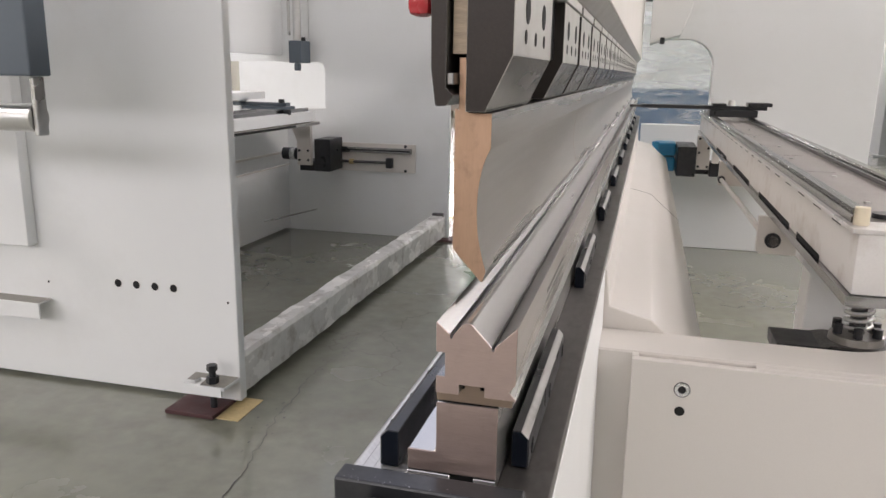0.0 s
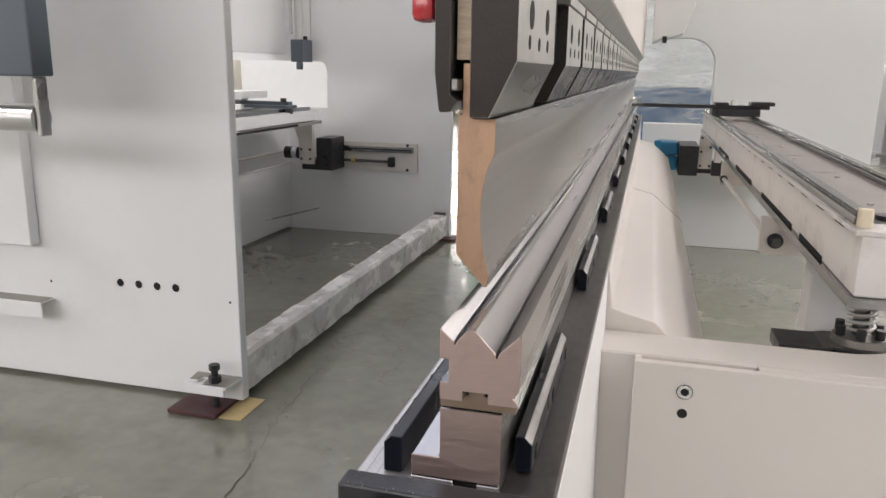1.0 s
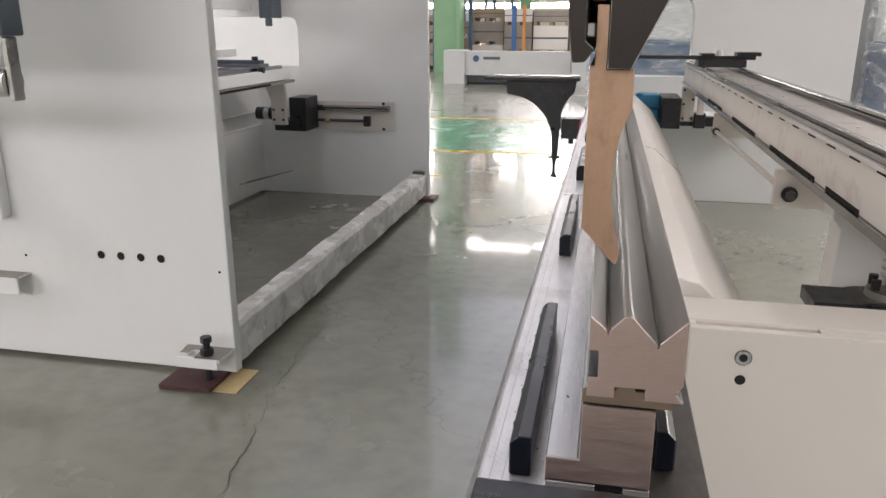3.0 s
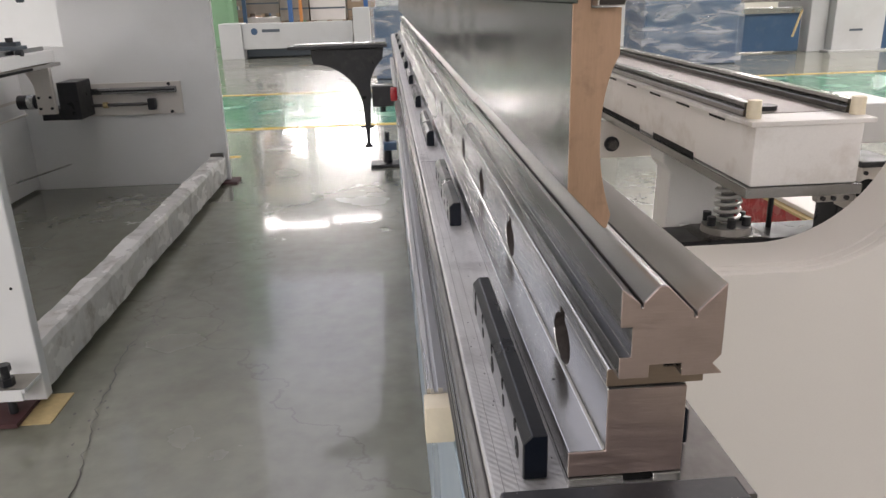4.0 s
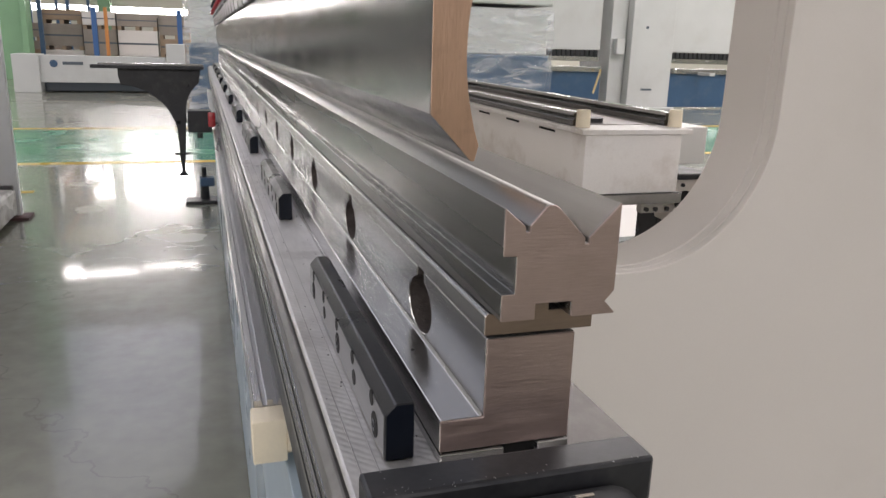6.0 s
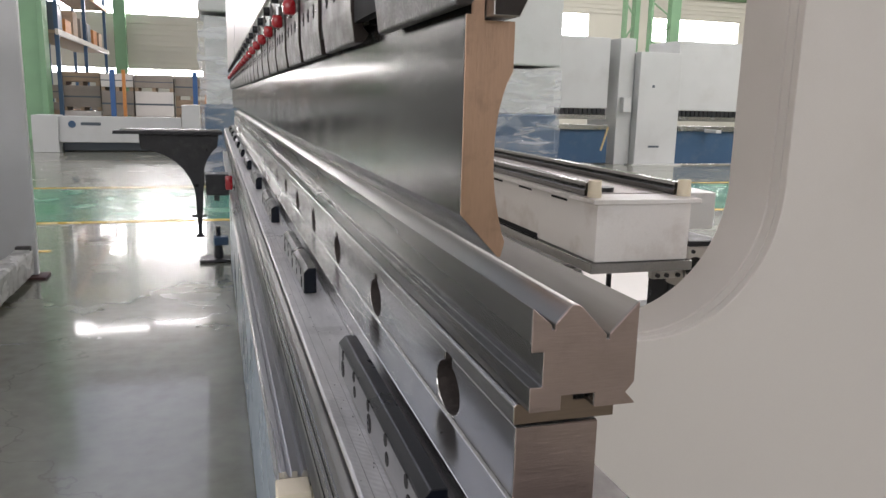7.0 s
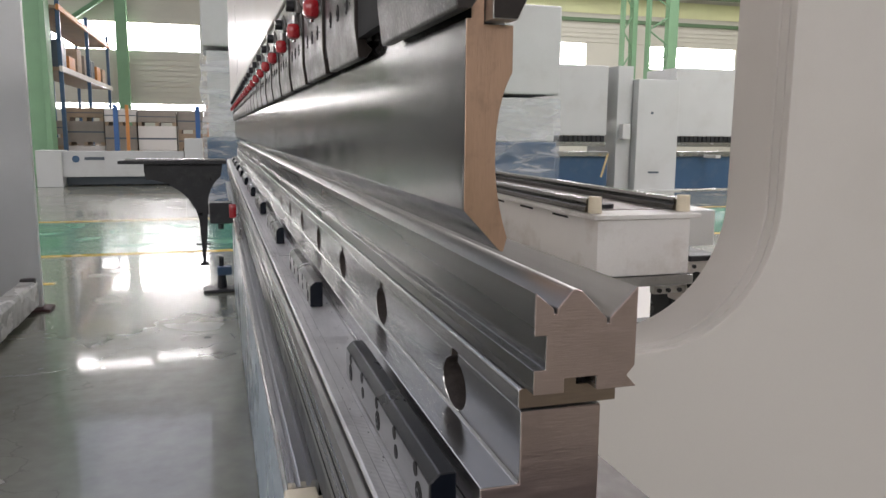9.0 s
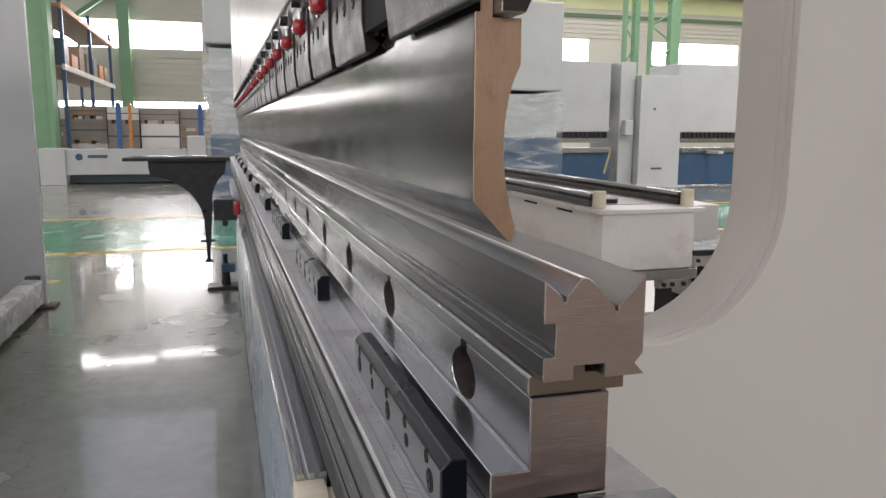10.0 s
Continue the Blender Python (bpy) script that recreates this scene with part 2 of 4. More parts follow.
def film_material():
    m = material("clear_wrap", (0.75, 0.77, 0.8), 0.15, 0.0, 0.1, 5, 0.8, 9, (0.3, 0.3, 2.2))
    n, l = m.node_tree.nodes, m.node_tree.links
    b = n["Principled BSDF"]
    for node in n:
        if node.type == "BUMP":
            node.inputs["Distance"].default_value = 0.025
    tr = n.new("ShaderNodeBsdfTransparent")
    mix = n.new("ShaderNodeMixShader")
    ns = n.new("ShaderNodeTexNoise")
    ns.inputs["Scale"].default_value, ns.inputs["Detail"].default_value, ns.inputs["Distortion"].default_value = 4, 8, 0.8
    mr = n.new("ShaderNodeMapRange")
    mr.inputs[1].default_value, mr.inputs[2].default_value, mr.inputs[3].default_value, mr.inputs[4].default_value = 0.42, 0.66, 0.08, 0.48
    fm = n.new("ShaderNodeMapping")
    fm.inputs["Scale"].default_value = (0.4, 0.4, 1.7)
    ft = n.new("ShaderNodeTexCoord")
    l.new(ft.outputs["Object"], fm.inputs["Vector"])
    l.new(fm.outputs[0], ns.inputs["Vector"])
    l.new(ns.outputs["Fac"], mr.inputs[0])
    l.new(mr.outputs[0], mix.inputs[0])
    l.new(tr.outputs[0], mix.inputs[1])
    l.new(b.outputs[0], mix.inputs[2])
    l.new(mix.outputs[0], n["Material Output"].inputs["Surface"])
    return m


M_FILM = film_material()
M_BARWRAP = material("wrapped_bar_film", (0.74, 0.73, 0.70), 0.25, 0.0, 0.12, 9, 1.0, 25, (1, 0.6, 1), (0.30, 0.25, 0.2), 0.7, 11, 0.1)

# ---- mesh helpers ----


def bm_box(x0, x1, y0, y1, z0, z1, bevel=0.0, bm=None):
    bm = bm or bmesh.new()
    made = bmesh.ops.create_cube(bm, size=1)
    for v in made["verts"]:
        v.co = Vector(((x0 + x1) / 2 + v.co.x * (x1 - x0), (y0 + y1) / 2 + v.co.y * (y1 - y0), (z0 + z1) / 2 + v.co.z * (z1 - z0)))
    if bevel:
        edges = list({e for v in made["verts"] for e in v.link_edges})
        bmesh.ops.bevel(bm, geom=edges, offset=bevel, segments=2, affect="EDGES", profile=0.5)
    return bm


def bm_prism(profile, a, b, axis="y", bm=None, bevel=0.0):
    """A closed outline swept along an axis. Outline pairs are (x, z) for y, (y, z) for x, (x, y) for z."""
    bm = bm or bmesh.new()
    place = {"y": lambda p, t: (p[0], t, p[1]), "x": lambda p, t: (t, p[0], p[1]), "z": lambda p, t: (p[0], p[1], t)}[axis]
    v0 = [bm.verts.new(place(p, a)) for p in profile]
    v1 = [bm.verts.new(place(p, b)) for p in profile]
    k = len(profile)
    faces = [bm.faces.new(v0), bm.faces.new(v1[::-1])]
    for i in range(k):
        faces.append(bm.faces.new((v0[i], v1[i], v1[(i + 1) % k], v0[(i + 1) % k])))
    bmesh.ops.recalc_face_normals(bm, faces=faces)
    if bevel:
        bmesh.ops.bevel(bm, geom=list({e for f in faces for e in f.edges}), offset=bevel, segments=1, affect="EDGES")
    return bm


def bm_rod(p, q, r0, r1=None, seg=20, bm=None):
    bm = bm or bmesh.new()
    p, q = Vector(p), Vector(q)
    d = q - p
    m = Matrix.Translation((p + q) / 2) @ d.to_track_quat("Z", "Y").to_matrix().to_4x4()
    bmesh.ops.create_cone(bm, cap_ends=True, segments=seg, radius1=r0, radius2=r0 if r1 is None else r1, depth=d.length, matrix=m)
    return bm


def bm_socket(p, axis, r, bm=None, recess=0.004):
    """A cap screw with a hexagon socket, seen end on, its axis along a unit vector that points outwards."""
    bm = bm or bmesh.new()
    p, axis = Vector(p), Vector(axis)
    turn = axis.to_track_quat("Z", "Y").to_matrix().to_4x4()
    rings = []
    for rad, h, seg in ((r, -recess, 24), (r, 0, 24), (r * 0.55, 0, 24), (r * 0.5, -recess * 0.8, 24)):
        ring = []
        for i in range(seg):
            t = 2 * math.pi * i / seg
            rr = rad if rad > r * 0.5 else rad * (0.94 + 0.06 * math.cos(6 * t))
            ring.append(bm.verts.new(Matrix.Translation(p) @ turn @ Vector((rr * math.cos(t), rr * math.sin(t), h))))
        rings.append(ring)
    for a, b in zip(rings, rings[1:]):
        for i in range(24):
            bm.faces.new((a[i], a[(i + 1) % 24], b[(i + 1) % 24], b[i]))
    bm.faces.new(rings[-1])
    return bm


def obj(name, bm, mat, smooth=False):
    mesh = bpy.data.meshes.new(name)
    if smooth:
        for f in bm.faces:
            f.smooth = True
        for e in bm.edges:
            if len(e.link_faces) == 2 and e.calc_face_angle(0) > 0.6:
                e.smooth = False
    bm.to_mesh(mesh)
    bm.free()
    for mt in (mat if isinstance(mat, (list, tuple)) else [mat]):
        mesh.materials.append(mt)
    return new(name, mesh)


def root(name, at, label, category, group="", kind=""):
    ob = new(name)
    ob.location, ob.empty_display_size = at, 0.1
    return tagged(ob, label, category, group, kind)


def world_place(ob):
    p = Vector(ob.location)
    while ob.parent:
        ob = ob.parent
        p += Vector(ob.location)
    return p


def part(name, bm, mat, parent, label="", smooth=False):
    """One mesh, given in world coordinates, as a child of a thing or of a part."""
    ob = obj(name, bm, mat, smooth)
    ob.data.transform(Matrix.Translation(-world_place(parent)))
    ob.parent = parent
    return tagged(ob, label)


def thing(name, bm, mat, label, category, group="", kind="", smooth=False):
    return tagged(obj(name, bm, mat, smooth), label, category, group, kind)


def end_faces(ob, index, y):
    """Gives the faces that close a swept bar at y the material of that index."""
    for f in ob.data.polygons:
        if abs(f.normal.y) > 0.9 and abs(f.center.y + ob.location.y - y) < 0.003:
            f.material_index = index


def arc(cx, cz, r, a0, a1, n):
    return [(cx + r * math.cos(radians(a0 + (a1 - a0) * i / n)), cz + r * math.sin(radians(a0 + (a1 - a0) * i / n))) for i in range(n + 1)]

# ---- hall ----
bm = bmesh.new()
bmesh.ops.create_grid(bm, x_segments=8, y_segments=8, size=400)
floor_ob = thing("floor", bm, M_FLOOR, "worn grey-green glossy epoxy factory floor with fine cracks", "floor", kind="structure")
for name, x0, x1, y0, y1, mat, label in (
        ("trim", -1.95, 30, 7.12, 7.22, M_LINE_Y, "yellow painted floor line beside the green lane"),
        ("trim", -16, -2.05, 7.12, 7.22, M_LINE_Y, "yellow painted floor line beside the green lane"),
        ("trim", -16, 30, 9.95, 10.05, M_LINE_Y, "yellow painted floor line behind the green lane"),
        ("trim", -2.2, -1.38, 5.78, 5.84, M_LINE_Y, "short yellow painted floor mark"),
        ("trim", -16, 30, 7.24, 9.8, M_LANE_G, "green painted walkway on the factory floor")):
    thing(name, bm_box(x0, x1, y0, y1, -0.01, 0.002 if mat is M_LANE_G else 0.003), mat, label, "floor marking", kind="structure")


def wall_panel(name, bm, label, mat=None):
    return thing(name, bm, mat or M_WALL, label, "wall", kind="structure")


# end wall with two bands of windows, built of strips round the openings

def wall_band(bm, z0, z1, openings):
    """One band of the end wall, solid but for the openings (pairs of x)."""
    x = HALL_X0
    for a, b in openings + [(HALL_X1, HALL_X1)]:
        bm_box(x, a, HALL_Y1, HALL_Y1 + 0.2, z0, z1, bm=bm)
        x = b


bm = bmesh.new()
for z0, z1 in ((0, 1.98), (2.22, 4.4), (5.52, 8.35), (9.08, ROOF)):
    bm_box(HALL_X0, HALL_X1, HALL_Y1, HALL_Y1 + 0.2, z0, z1, bm=bm)
wall_band(bm, 1.98, 2.22, [(-13.4, -10.4), (-10.1, -7.1), (-6.95, -3.85), (-3.5, -0.55), (0.6, 3.5)])
wall_band(bm, 4.4, 5.52, [(-13.4, -10.4), (-10.1, -7.15), (-6.95, -3.85), (-3.5, -0.68), (0.6, 4.0), (14.2, 17.4), (20.7, 26.0)])
wall_band(bm, 8.35, 8.68, [(-8.1, -7.4), (-6.2, -5.5)])
wall_band(bm, 8.68, 8.86, [(-8.1, -7.4), (-6.2, -5.5), (-3.0, -0.7)])
wall_band(bm, 8.86, 9.08, [(-6.2, -3.2)])
for i in range(36):
    z = 2.5 + i * 0.22
    if not 4.2 < z < 5.55 and not 8.2 < z < 9.1 and not 6.9 < z < 7.8:
        bm_box(HALL_X0, HALL_X1, HALL_Y1 - 0.03, HALL_Y1 - 0.002, z, z + 0.1, bm=bm)
wall_panel("wall_north", bm, "pale ribbed sheet end wall with window bands")
bm = bmesh.new()
for z0, z1 in ((0, 2.6), (5.4, ROOF)):
    bm_box(HALL_X0 - 0.2, HALL_X0, HALL_Y0, HALL_Y1, z0, z1, bm=bm)
for i in range(12):
    bm_box(HALL_X0 - 0.198, HALL_X0 - 0.002, HALL_Y0 + 4 * i, HALL_Y0 + 4 * i + 0.4, 2.6, 5.4, bm=bm)
wall_panel("wall_west", bm, "pale sheet side wall with an added window band for fill light")
wall_panel("wall_east", bm_box(HALL_X1, HALL_X1 + 0.2, HALL_Y0, HALL_Y1, 0, ROOF), "pale sheet side wall")
bm = bmesh.new()
for z0, z1 in ((0, 3.5), (6.5, ROOF)):
    bm_box(HALL_X0, HALL_X1, HALL_Y0 - 0.2, HALL_Y0, z0, z1, bm=bm)
wall_panel("wall_south", bm, "unseen pale sheet end wall with an added band for fill light")
edges = [HALL_X0] + [e for sx, wide, power, end in SKYLIGHTS for e in (sx - wide / 2, sx + wide / 2)] + [HALL_X1]
bm = bmesh.new()
for a, b in zip(edges[0::2], edges[1::2]):
    if b - a > 0.01:
        bm_box(a, b, HALL_Y0, HALL_Y1, ROOF, ROOF + 0.15, bm=bm)
for sx, wide, power, end in SKYLIGHTS:
    bm_box(sx - wide / 2, sx + wide / 2, HALL_Y0, -9, ROOF, ROOF + 0.15, bm=bm)
    bm_box(sx - wide / 2, sx + wide / 2, end, HALL_Y1, ROOF, ROOF + 0.15, bm=bm)
thing("ceiling", bm, M_ROOF, "grey sheet roof with long skylight strips", "roof", kind="structure")
for name, y, h in (("window_1", 4.96, 0.58), ("window_2", 2.1, 0.14), ("window_3", 8.715, 0.38)):
    sky_m = bpy.data.materials.new("bright_window")
    sky_m.use_nodes = True
    e = sky_m.node_tree.nodes["Principled BSDF"]
    e.inputs["Base Color"].default_value = (0.9, 0.92, 0.95, 1)
    e.inputs["Emission Color"].default_value = (1.0, 0.99, 0.97, 1)
    e.inputs["Emission Strength"].default_value = 26.0
    w = thing(name, bm_box(HALL_X0, HALL_X1, HALL_Y1 + 0.22, HALL_Y1 + 0.24, y - h, y + h), sky_m, "overexposed daylight behind a band of windows", "window", kind="structure")


def steel_column(x, y, w, label):
    r = root("steel_column", (x, y, 0), label, "column", "green steel columns")
    part("flange", bm_box(x - w / 2, x - w / 2 + 0.07, y - 0.15, y + 0.15, 0, 8.9), M_GREEN, r)
    part("flange", bm_box(x + w / 2 - 0.32 * w, x + w / 2, y - 0.15, y + 0.15, 0, 8.9), M_GREEN, r)
    n = 12
    for i in range(n):
        z0, z1 = 0.2 + 8.4 * i / n, 0.2 + 8.4 * (i + 1) / n
        s = 1 if i % 2 else -1
        part("lacing", bm_rod((x - s * (w / 2 - 0.07), y, z0), (x + s * (w / 2 - 0.07), y, z1), 0.035, seg=6), M_GREEN, r)


thing("trim", bm_box(HALL_X0, HALL_X1, HALL_Y1 - 0.06, HALL_Y1 - 0.003, 6.95, 7.72, 0.005), M_PANEL, "strip of yellow-green translucent wall panels", "wall panel", kind="structure")
girder = root("crane_girder", (7, 32.8, 7.85), "dark green crane girder along the end wall", "girder")
part("web", bm_box(HALL_X0, HALL_X1, 33.1, 33.2, 7.87, 8.28), M_GREEN_DARK, girder)
part("flange", bm_box(HALL_X0, HALL_X1, 32.95, 33.35, 7.80, 7.868, 0.004), M_GREEN_DARK, girder)
part("flange", bm_box(HALL_X0, HALL_X1, 32.95, 33.35, 8.282, 8.34, 0.004), M_GREEN_DARK, girder)
thing("trim", bm_box(HALL_X0, HALL_X1, HALL_Y1 - 0.12, HALL_Y1 - 0.031, 6.55, 6.72, 0.004), M_GREEN_DARK, "dark steel rail along the end wall", "wall rail", kind="structure")
r = root("steel_column", (-4.4, 21, 0), "wide green painted solid steel column", "column", "green steel columns")
part("web", bm_box(-4.85, -4.22, 20.8, 21.2, 0, 8.9, 0.01), M_GREEN, r)
part("flange", bm_box(-4.22, -4.09, 20.7, 21.3, 0, 8.9, 0.01), M_GREEN, r)
r = root("steel_column", (-3.68, 33.4, 0), "pale green steel column against the end wall", "column", "green steel columns")
part("web", bm_box(-3.9, -3.46, 33.4, 33.8, 0, 7.79, 0.01), M_GREEN, r)
part("brace", bm_rod((-3.7, 33.5, 6.8), (-6.2, 33.5, 5.0), 0.11, seg=8), M_GREEN, r)
steel_column(16.5, 26, 1.25, "green lattice steel column")
steel_column(15.35, 26.5, 0.6, "slim green lattice steel column")

# ---- main press brake: frame ----
LEN = 5.7
brake = root("press_brake", (0.0, 2.8, 0.0), "long white press brake with its tooling side open", "press brake")
YF, YB = 0.66, 0.765
throat = [(0.683, 1.95)] + arc(0.455, 1.049, 0.228, 0, -90, 24)


def frame_outline(left, bottom=0.02):
    return [(left, bottom), (1.75, bottom), (1.75, 2.7), (-0.45, 2.7), (-0.45, 1.95)] + throat + [(left, 0.821)]


near = part("side_frame", bm_prism(frame_outline(0.052), YF, YB, bevel=0.003), M_WHITE, brake, smooth=True)
notch = [(0.305, 0.821), (0.305, 0.809), (0.132, 0.809), (0.132, 0.821)]
cover = part("cover_panel", bm_prism(frame_outline(0.122)[:-1] + notch + [(0.122, 0.821)], 0.641, YF - 0.0015, bevel=0.0008), M_WHITE, brake, smooth=True)
part("cover_skin", bm_prism(frame_outline(0.122), 0.625, 0.6405, bevel=0.0012), M_WHITE, near, "flat white cover plate", smooth=True)
part("screw", bm_socket((0.2, 0.6235, 0.779), (0, -1, 0), 0.0112), M_SILVER, near, "bright socket screw")
bm = bm_rod((0.199, 0.6249, 0.743), (0.199, 0.6242, 0.743), 0.0078)
part("screw_hole", bm, M_DARK, near, "open threaded hole")
bm = bmesh.new()
bm_rod((0.2, 0.6249, 0.779), (0.2, 0.6243, 0.779), 0.0125, bm=bm)
part("counterbore", bm, M_DARK, near)

FY0, FY1 = 5.28, 5.42
far_throat = [(0.545, 0.9), (0.545, 1.30)] + arc(0.36, 1.32, 0.185, 0, 90, 14)[1:] + [(0.10, 1.505)]
far_out = [(0.08, 0.001), (1.62, 0.001), (1.62, 2.7), (0.10, 2.7)] + far_throat[::-1] + [(0.08, 0.9)]
part("side_frame", bm_prism(far_out, FY0, FY1, bevel=0.003), M_WHITE_COOL, brake, smooth=True)
# upper guide block at the far frame
part("guide_block", bm_prism([(0.10, 1.46), (0.30, 1.52), (0.36, 1.70), (0.36, 2.3), (0.10, 2.3)], 4.95, 5.26, bevel=0.004), M_WHITE_COOL, brake)
part("sensor", bm_box(0.165, 0.195, 4.9, 4.95, 1.455, 1.50, 0.003), M_BLACK, brake)

# lower beam, bolster and ram
part("lower_beam", bm_prism([(-0.05, 0.03), (0.062, 0.03), (0.062, 0.925), (-0.05, 0.925)], 0.02, LEN - 0.05, bevel=0.002), M_APRON, brake, "blue-grey painted beam web")
part("apron", bm_box(-0.088, -0.0505, 0.03, 5.1, 0.03, 0.714, 0.002), M_APRON, brake, "blue-grey painted front apron")
part("rear_skin", bm_prism([(0.0625, 0.05), (0.265, 0.05), (0.265, 0.69), (0.25, 0.755), (0.15, 0.842), (0.0775, 0.86), (0.071, 0.925), (0.0625, 0.925)], YB + 0.002, 4.3, bevel=0.002), M_WHITE, brake, smooth=True)
part("skin_seam", bm_prism([(0.0800, 0.8600), (0.1505, 0.8426), (0.2506, 0.7555), (0.2656, 0.6900), (0.2646, 0.6900), (0.2496, 0.7545), (0.1495, 0.8412), (0.0800, 0.8585)], 2.22, 2.2225), M_DULL, brake, "dark joint across the white skin")
part("web_strip", bm_prism([(0.0625, 0.4), (0.074, 0.4), (0.067, 0.925), (0.0625, 0.925)], 0.0, YB, bevel=0.001), M_WHITE_COOL, brake)
bolster = part("bolster", bm_prism([(-0.088, 0.926), (0.0235, 0.926), (0.0235, 0.9385), (-0.0935, 0.9385), (-0.0955, 0.9365)], -0.02, LEN, bevel=0.0006), M_BED, brake, "milled steel bed top")
part("rear_strip", bm_prism([(0.024, 0.926), (0.066, 0.926), (0.066, 0.937), (0.065, 0.9382), (0.024, 0.9382)], -0.02, LEN), M_DULL, bolster, "dull oiled steel strip")
part("bolster_edge", bm_prism([(-0.1015, 0.87), (-0.0885, 0.87), (-0.0885, 0.9255), (-0.0965, 0.933), (-0.1015, 0.929)], -0.02, LEN, bevel=0.0008), M_EDGE, bolster, "dark steel edge strip")
for x, w in ((-0.0775, 0.0004), (-0.0868, 0.0005)):
    part("score_line", bm_box(x, x + w, -0.02, LEN - 0.01, 0.9384, 0.9387), M_EDGE, bolster)
for z, h, mt in ((0.914, 0.003, M_RAIL), (0.905, 0.002, M_DARK), (0.892, 0.006, M_RAIL), (0.880, 0.002, M_DARK)):
    part("edge_line", bm_box(-0.1021, -0.1013, -0.02, LEN - 0.01, z, z + h), mt, bolster)
part("groove_strip", bm_prism([(-0.0995, 0.835), (-0.0845, 0.835), (-0.0845, 0.8685), (-0.0995, 0.8665)], -0.015, LEN, bevel=0.0008), M_BLACK, bolster)
part("groove_strip", bm_prism([(-0.086, 0.79), (-0.0505, 0.79), (-0.0505, 0.8345), (-0.086, 0.8345)], -0.01, LEN, bevel=0.0008), M_CLAMP, bolster)
part("groove_filler", bm_box(-0.088, -0.0505, -0.012, LEN, 0.8345, 0.9255), M_BLACK, bolster)
part("ram", bm_prism([(-0.06, 1.372), (0.044, 1.372), (0.044, 2.5), (-0.06, 2.5)], 0.09, LEN - 0.02, bevel=0.002), M_WHITE, brake)
part("ram_foot", bm_prism([(-0.045, 1.345), (0.02, 1.345), (0.042, 1.3715), (-0.055, 1.3715)], 0.09, LEN - 0.02, bevel=0.001), M_CLAMP_BACK, brake, "bare steel ram foot")
foot = part("machine_foot", bm_box(-0.30, -0.06, 5.16, 5.34, 0.003, 0.022, 0.003), M_BLACK, brake, "black floor plate with a blue jack")
part("jack", bm_rod((-0.17, 5.26, 0.022), (-0.17, 5.26, 0.12), 0.035, 0.028), M_BLACK, foot)
part("jack_nut", bm_box(-0.2, -0.1, 5.2, 5.3, 0.12, 0.18, 0.006), M_BLUE, foot)
part("jack_bolt", bm_rod((-0.17, 5.26, 0.18), (-0.17, 5.26, 0.25), 0.018), M_BLACK, foot)

# end block of the bed with its small box
endb = part("end_block", bm_box(-0.0925, 0.0505, -0.0435, -0.0205, 0.70, 0.9535, 0.002), M_BLACK, brake, "black machined block closing the bed")
ebox = part("dial_box", bm_box(-0.068, 0.034, -0.13, -0.044, 0.70, 0.9465, 0.009), M_BLACK, endb, "small black box marked plus and minus", smooth=True)
bm = bm_box(-0.055, -0.045, -0.0585, -0.0565, 0.9466, 0.947)
bm_box(-0.051, -0.049, -0.0635, -0.0515, 0.9466, 0.947, bm=bm)
part("plus_mark", bm, M_MARK, ebox, "pale plus mark")
part("minus_mark", bm_box(0.002, 0.011, -0.0565, -0.0545, 0.9466, 0.947), M_MARK, ebox, "pale minus mark")
part("pictogram", bm_box(-0.028, -0.008, -0.067, -0.059, 0.9466, 0.947), M_MARK, ebox, "pale pictogram")

# aluminium rail in front of the bed, with its end cap and support arm
RX = -0.1005
prof = [(RX - 0.0165, 0.735), (RX + 0.0165, 0.735), (RX + 0.0165, 0.777), (RX + 0.0095, 0.777), (RX + 0.0075, 0.771), (RX + 0.003, 0.771), (RX + 0.003, 0.777),
        (RX - 0.003, 0.777), (RX - 0.003, 0.771), (RX - 0.0075, 0.771), (RX - 0.0095, 0.777), (RX - 0.0165, 0.777), (RX - 0.0165, 0.764), (RX - 0.0105, 0.760), (RX - 0.0105, 0.752), (RX - 0.0165, 0.748)]
rail = root("guide_rail", (RX, 2.8, 0.735), "grooved aluminium guide rail along the bed", "rail")
part("profile", bm_prism(prof, 0.42, LEN - 0.2), M_ALU, rail)
for i in range(9):
    part("bracket", bm_box(-0.0835, -0.0505, 0.55 + i * 0.58, 0.61 + i * 0.58, 0.735, 0.775, 0.001), M_BLACK, rail)
part("bearing_strip", bm_box(-0.0835, -0.07, 0.42, LEN - 0.2, 0.716, 0.734, 0.001), M_RAIL, rail)
part("end_cap", bm_box(-0.1215, -0.0865, 0.385, 0.4195, 0.722, 0.7705, 0.002), M_NYLON, rail, "cream plastic end cap", smooth=True)
part("end_cap_collar", bm_rod((-0.0865, 0.402, 0.745), (-0.079, 0.402, 0.745), 0.02), M_NYLON, rail, smooth=True)

arm = root("support_arm", (-0.25, 3.02, 0.735), "black sheet support arm with an adjusting foot, clamped to the rail", "support arm")
gus = [(-0.47, 1.015), (-0.47, 0.985)] + arc(-0.47, 0.735, 0.215, 88, 8, 14) + [(-0.252, 0.64), (-0.232, 0.64), (-0.222, 0.80)] + arc(-0.06, 0.84, 0.16, 195, 130, 8) + [(-0.155, 1.015)]
part("gusset", bm_prism(gus, 3.0, 3.02), M_BLACK, arm)
part("top_plate", bm_box(-0.565, -0.14, 2.96, 3.06, 1.0155, 1.029, 0.001), M_BLACK, arm)
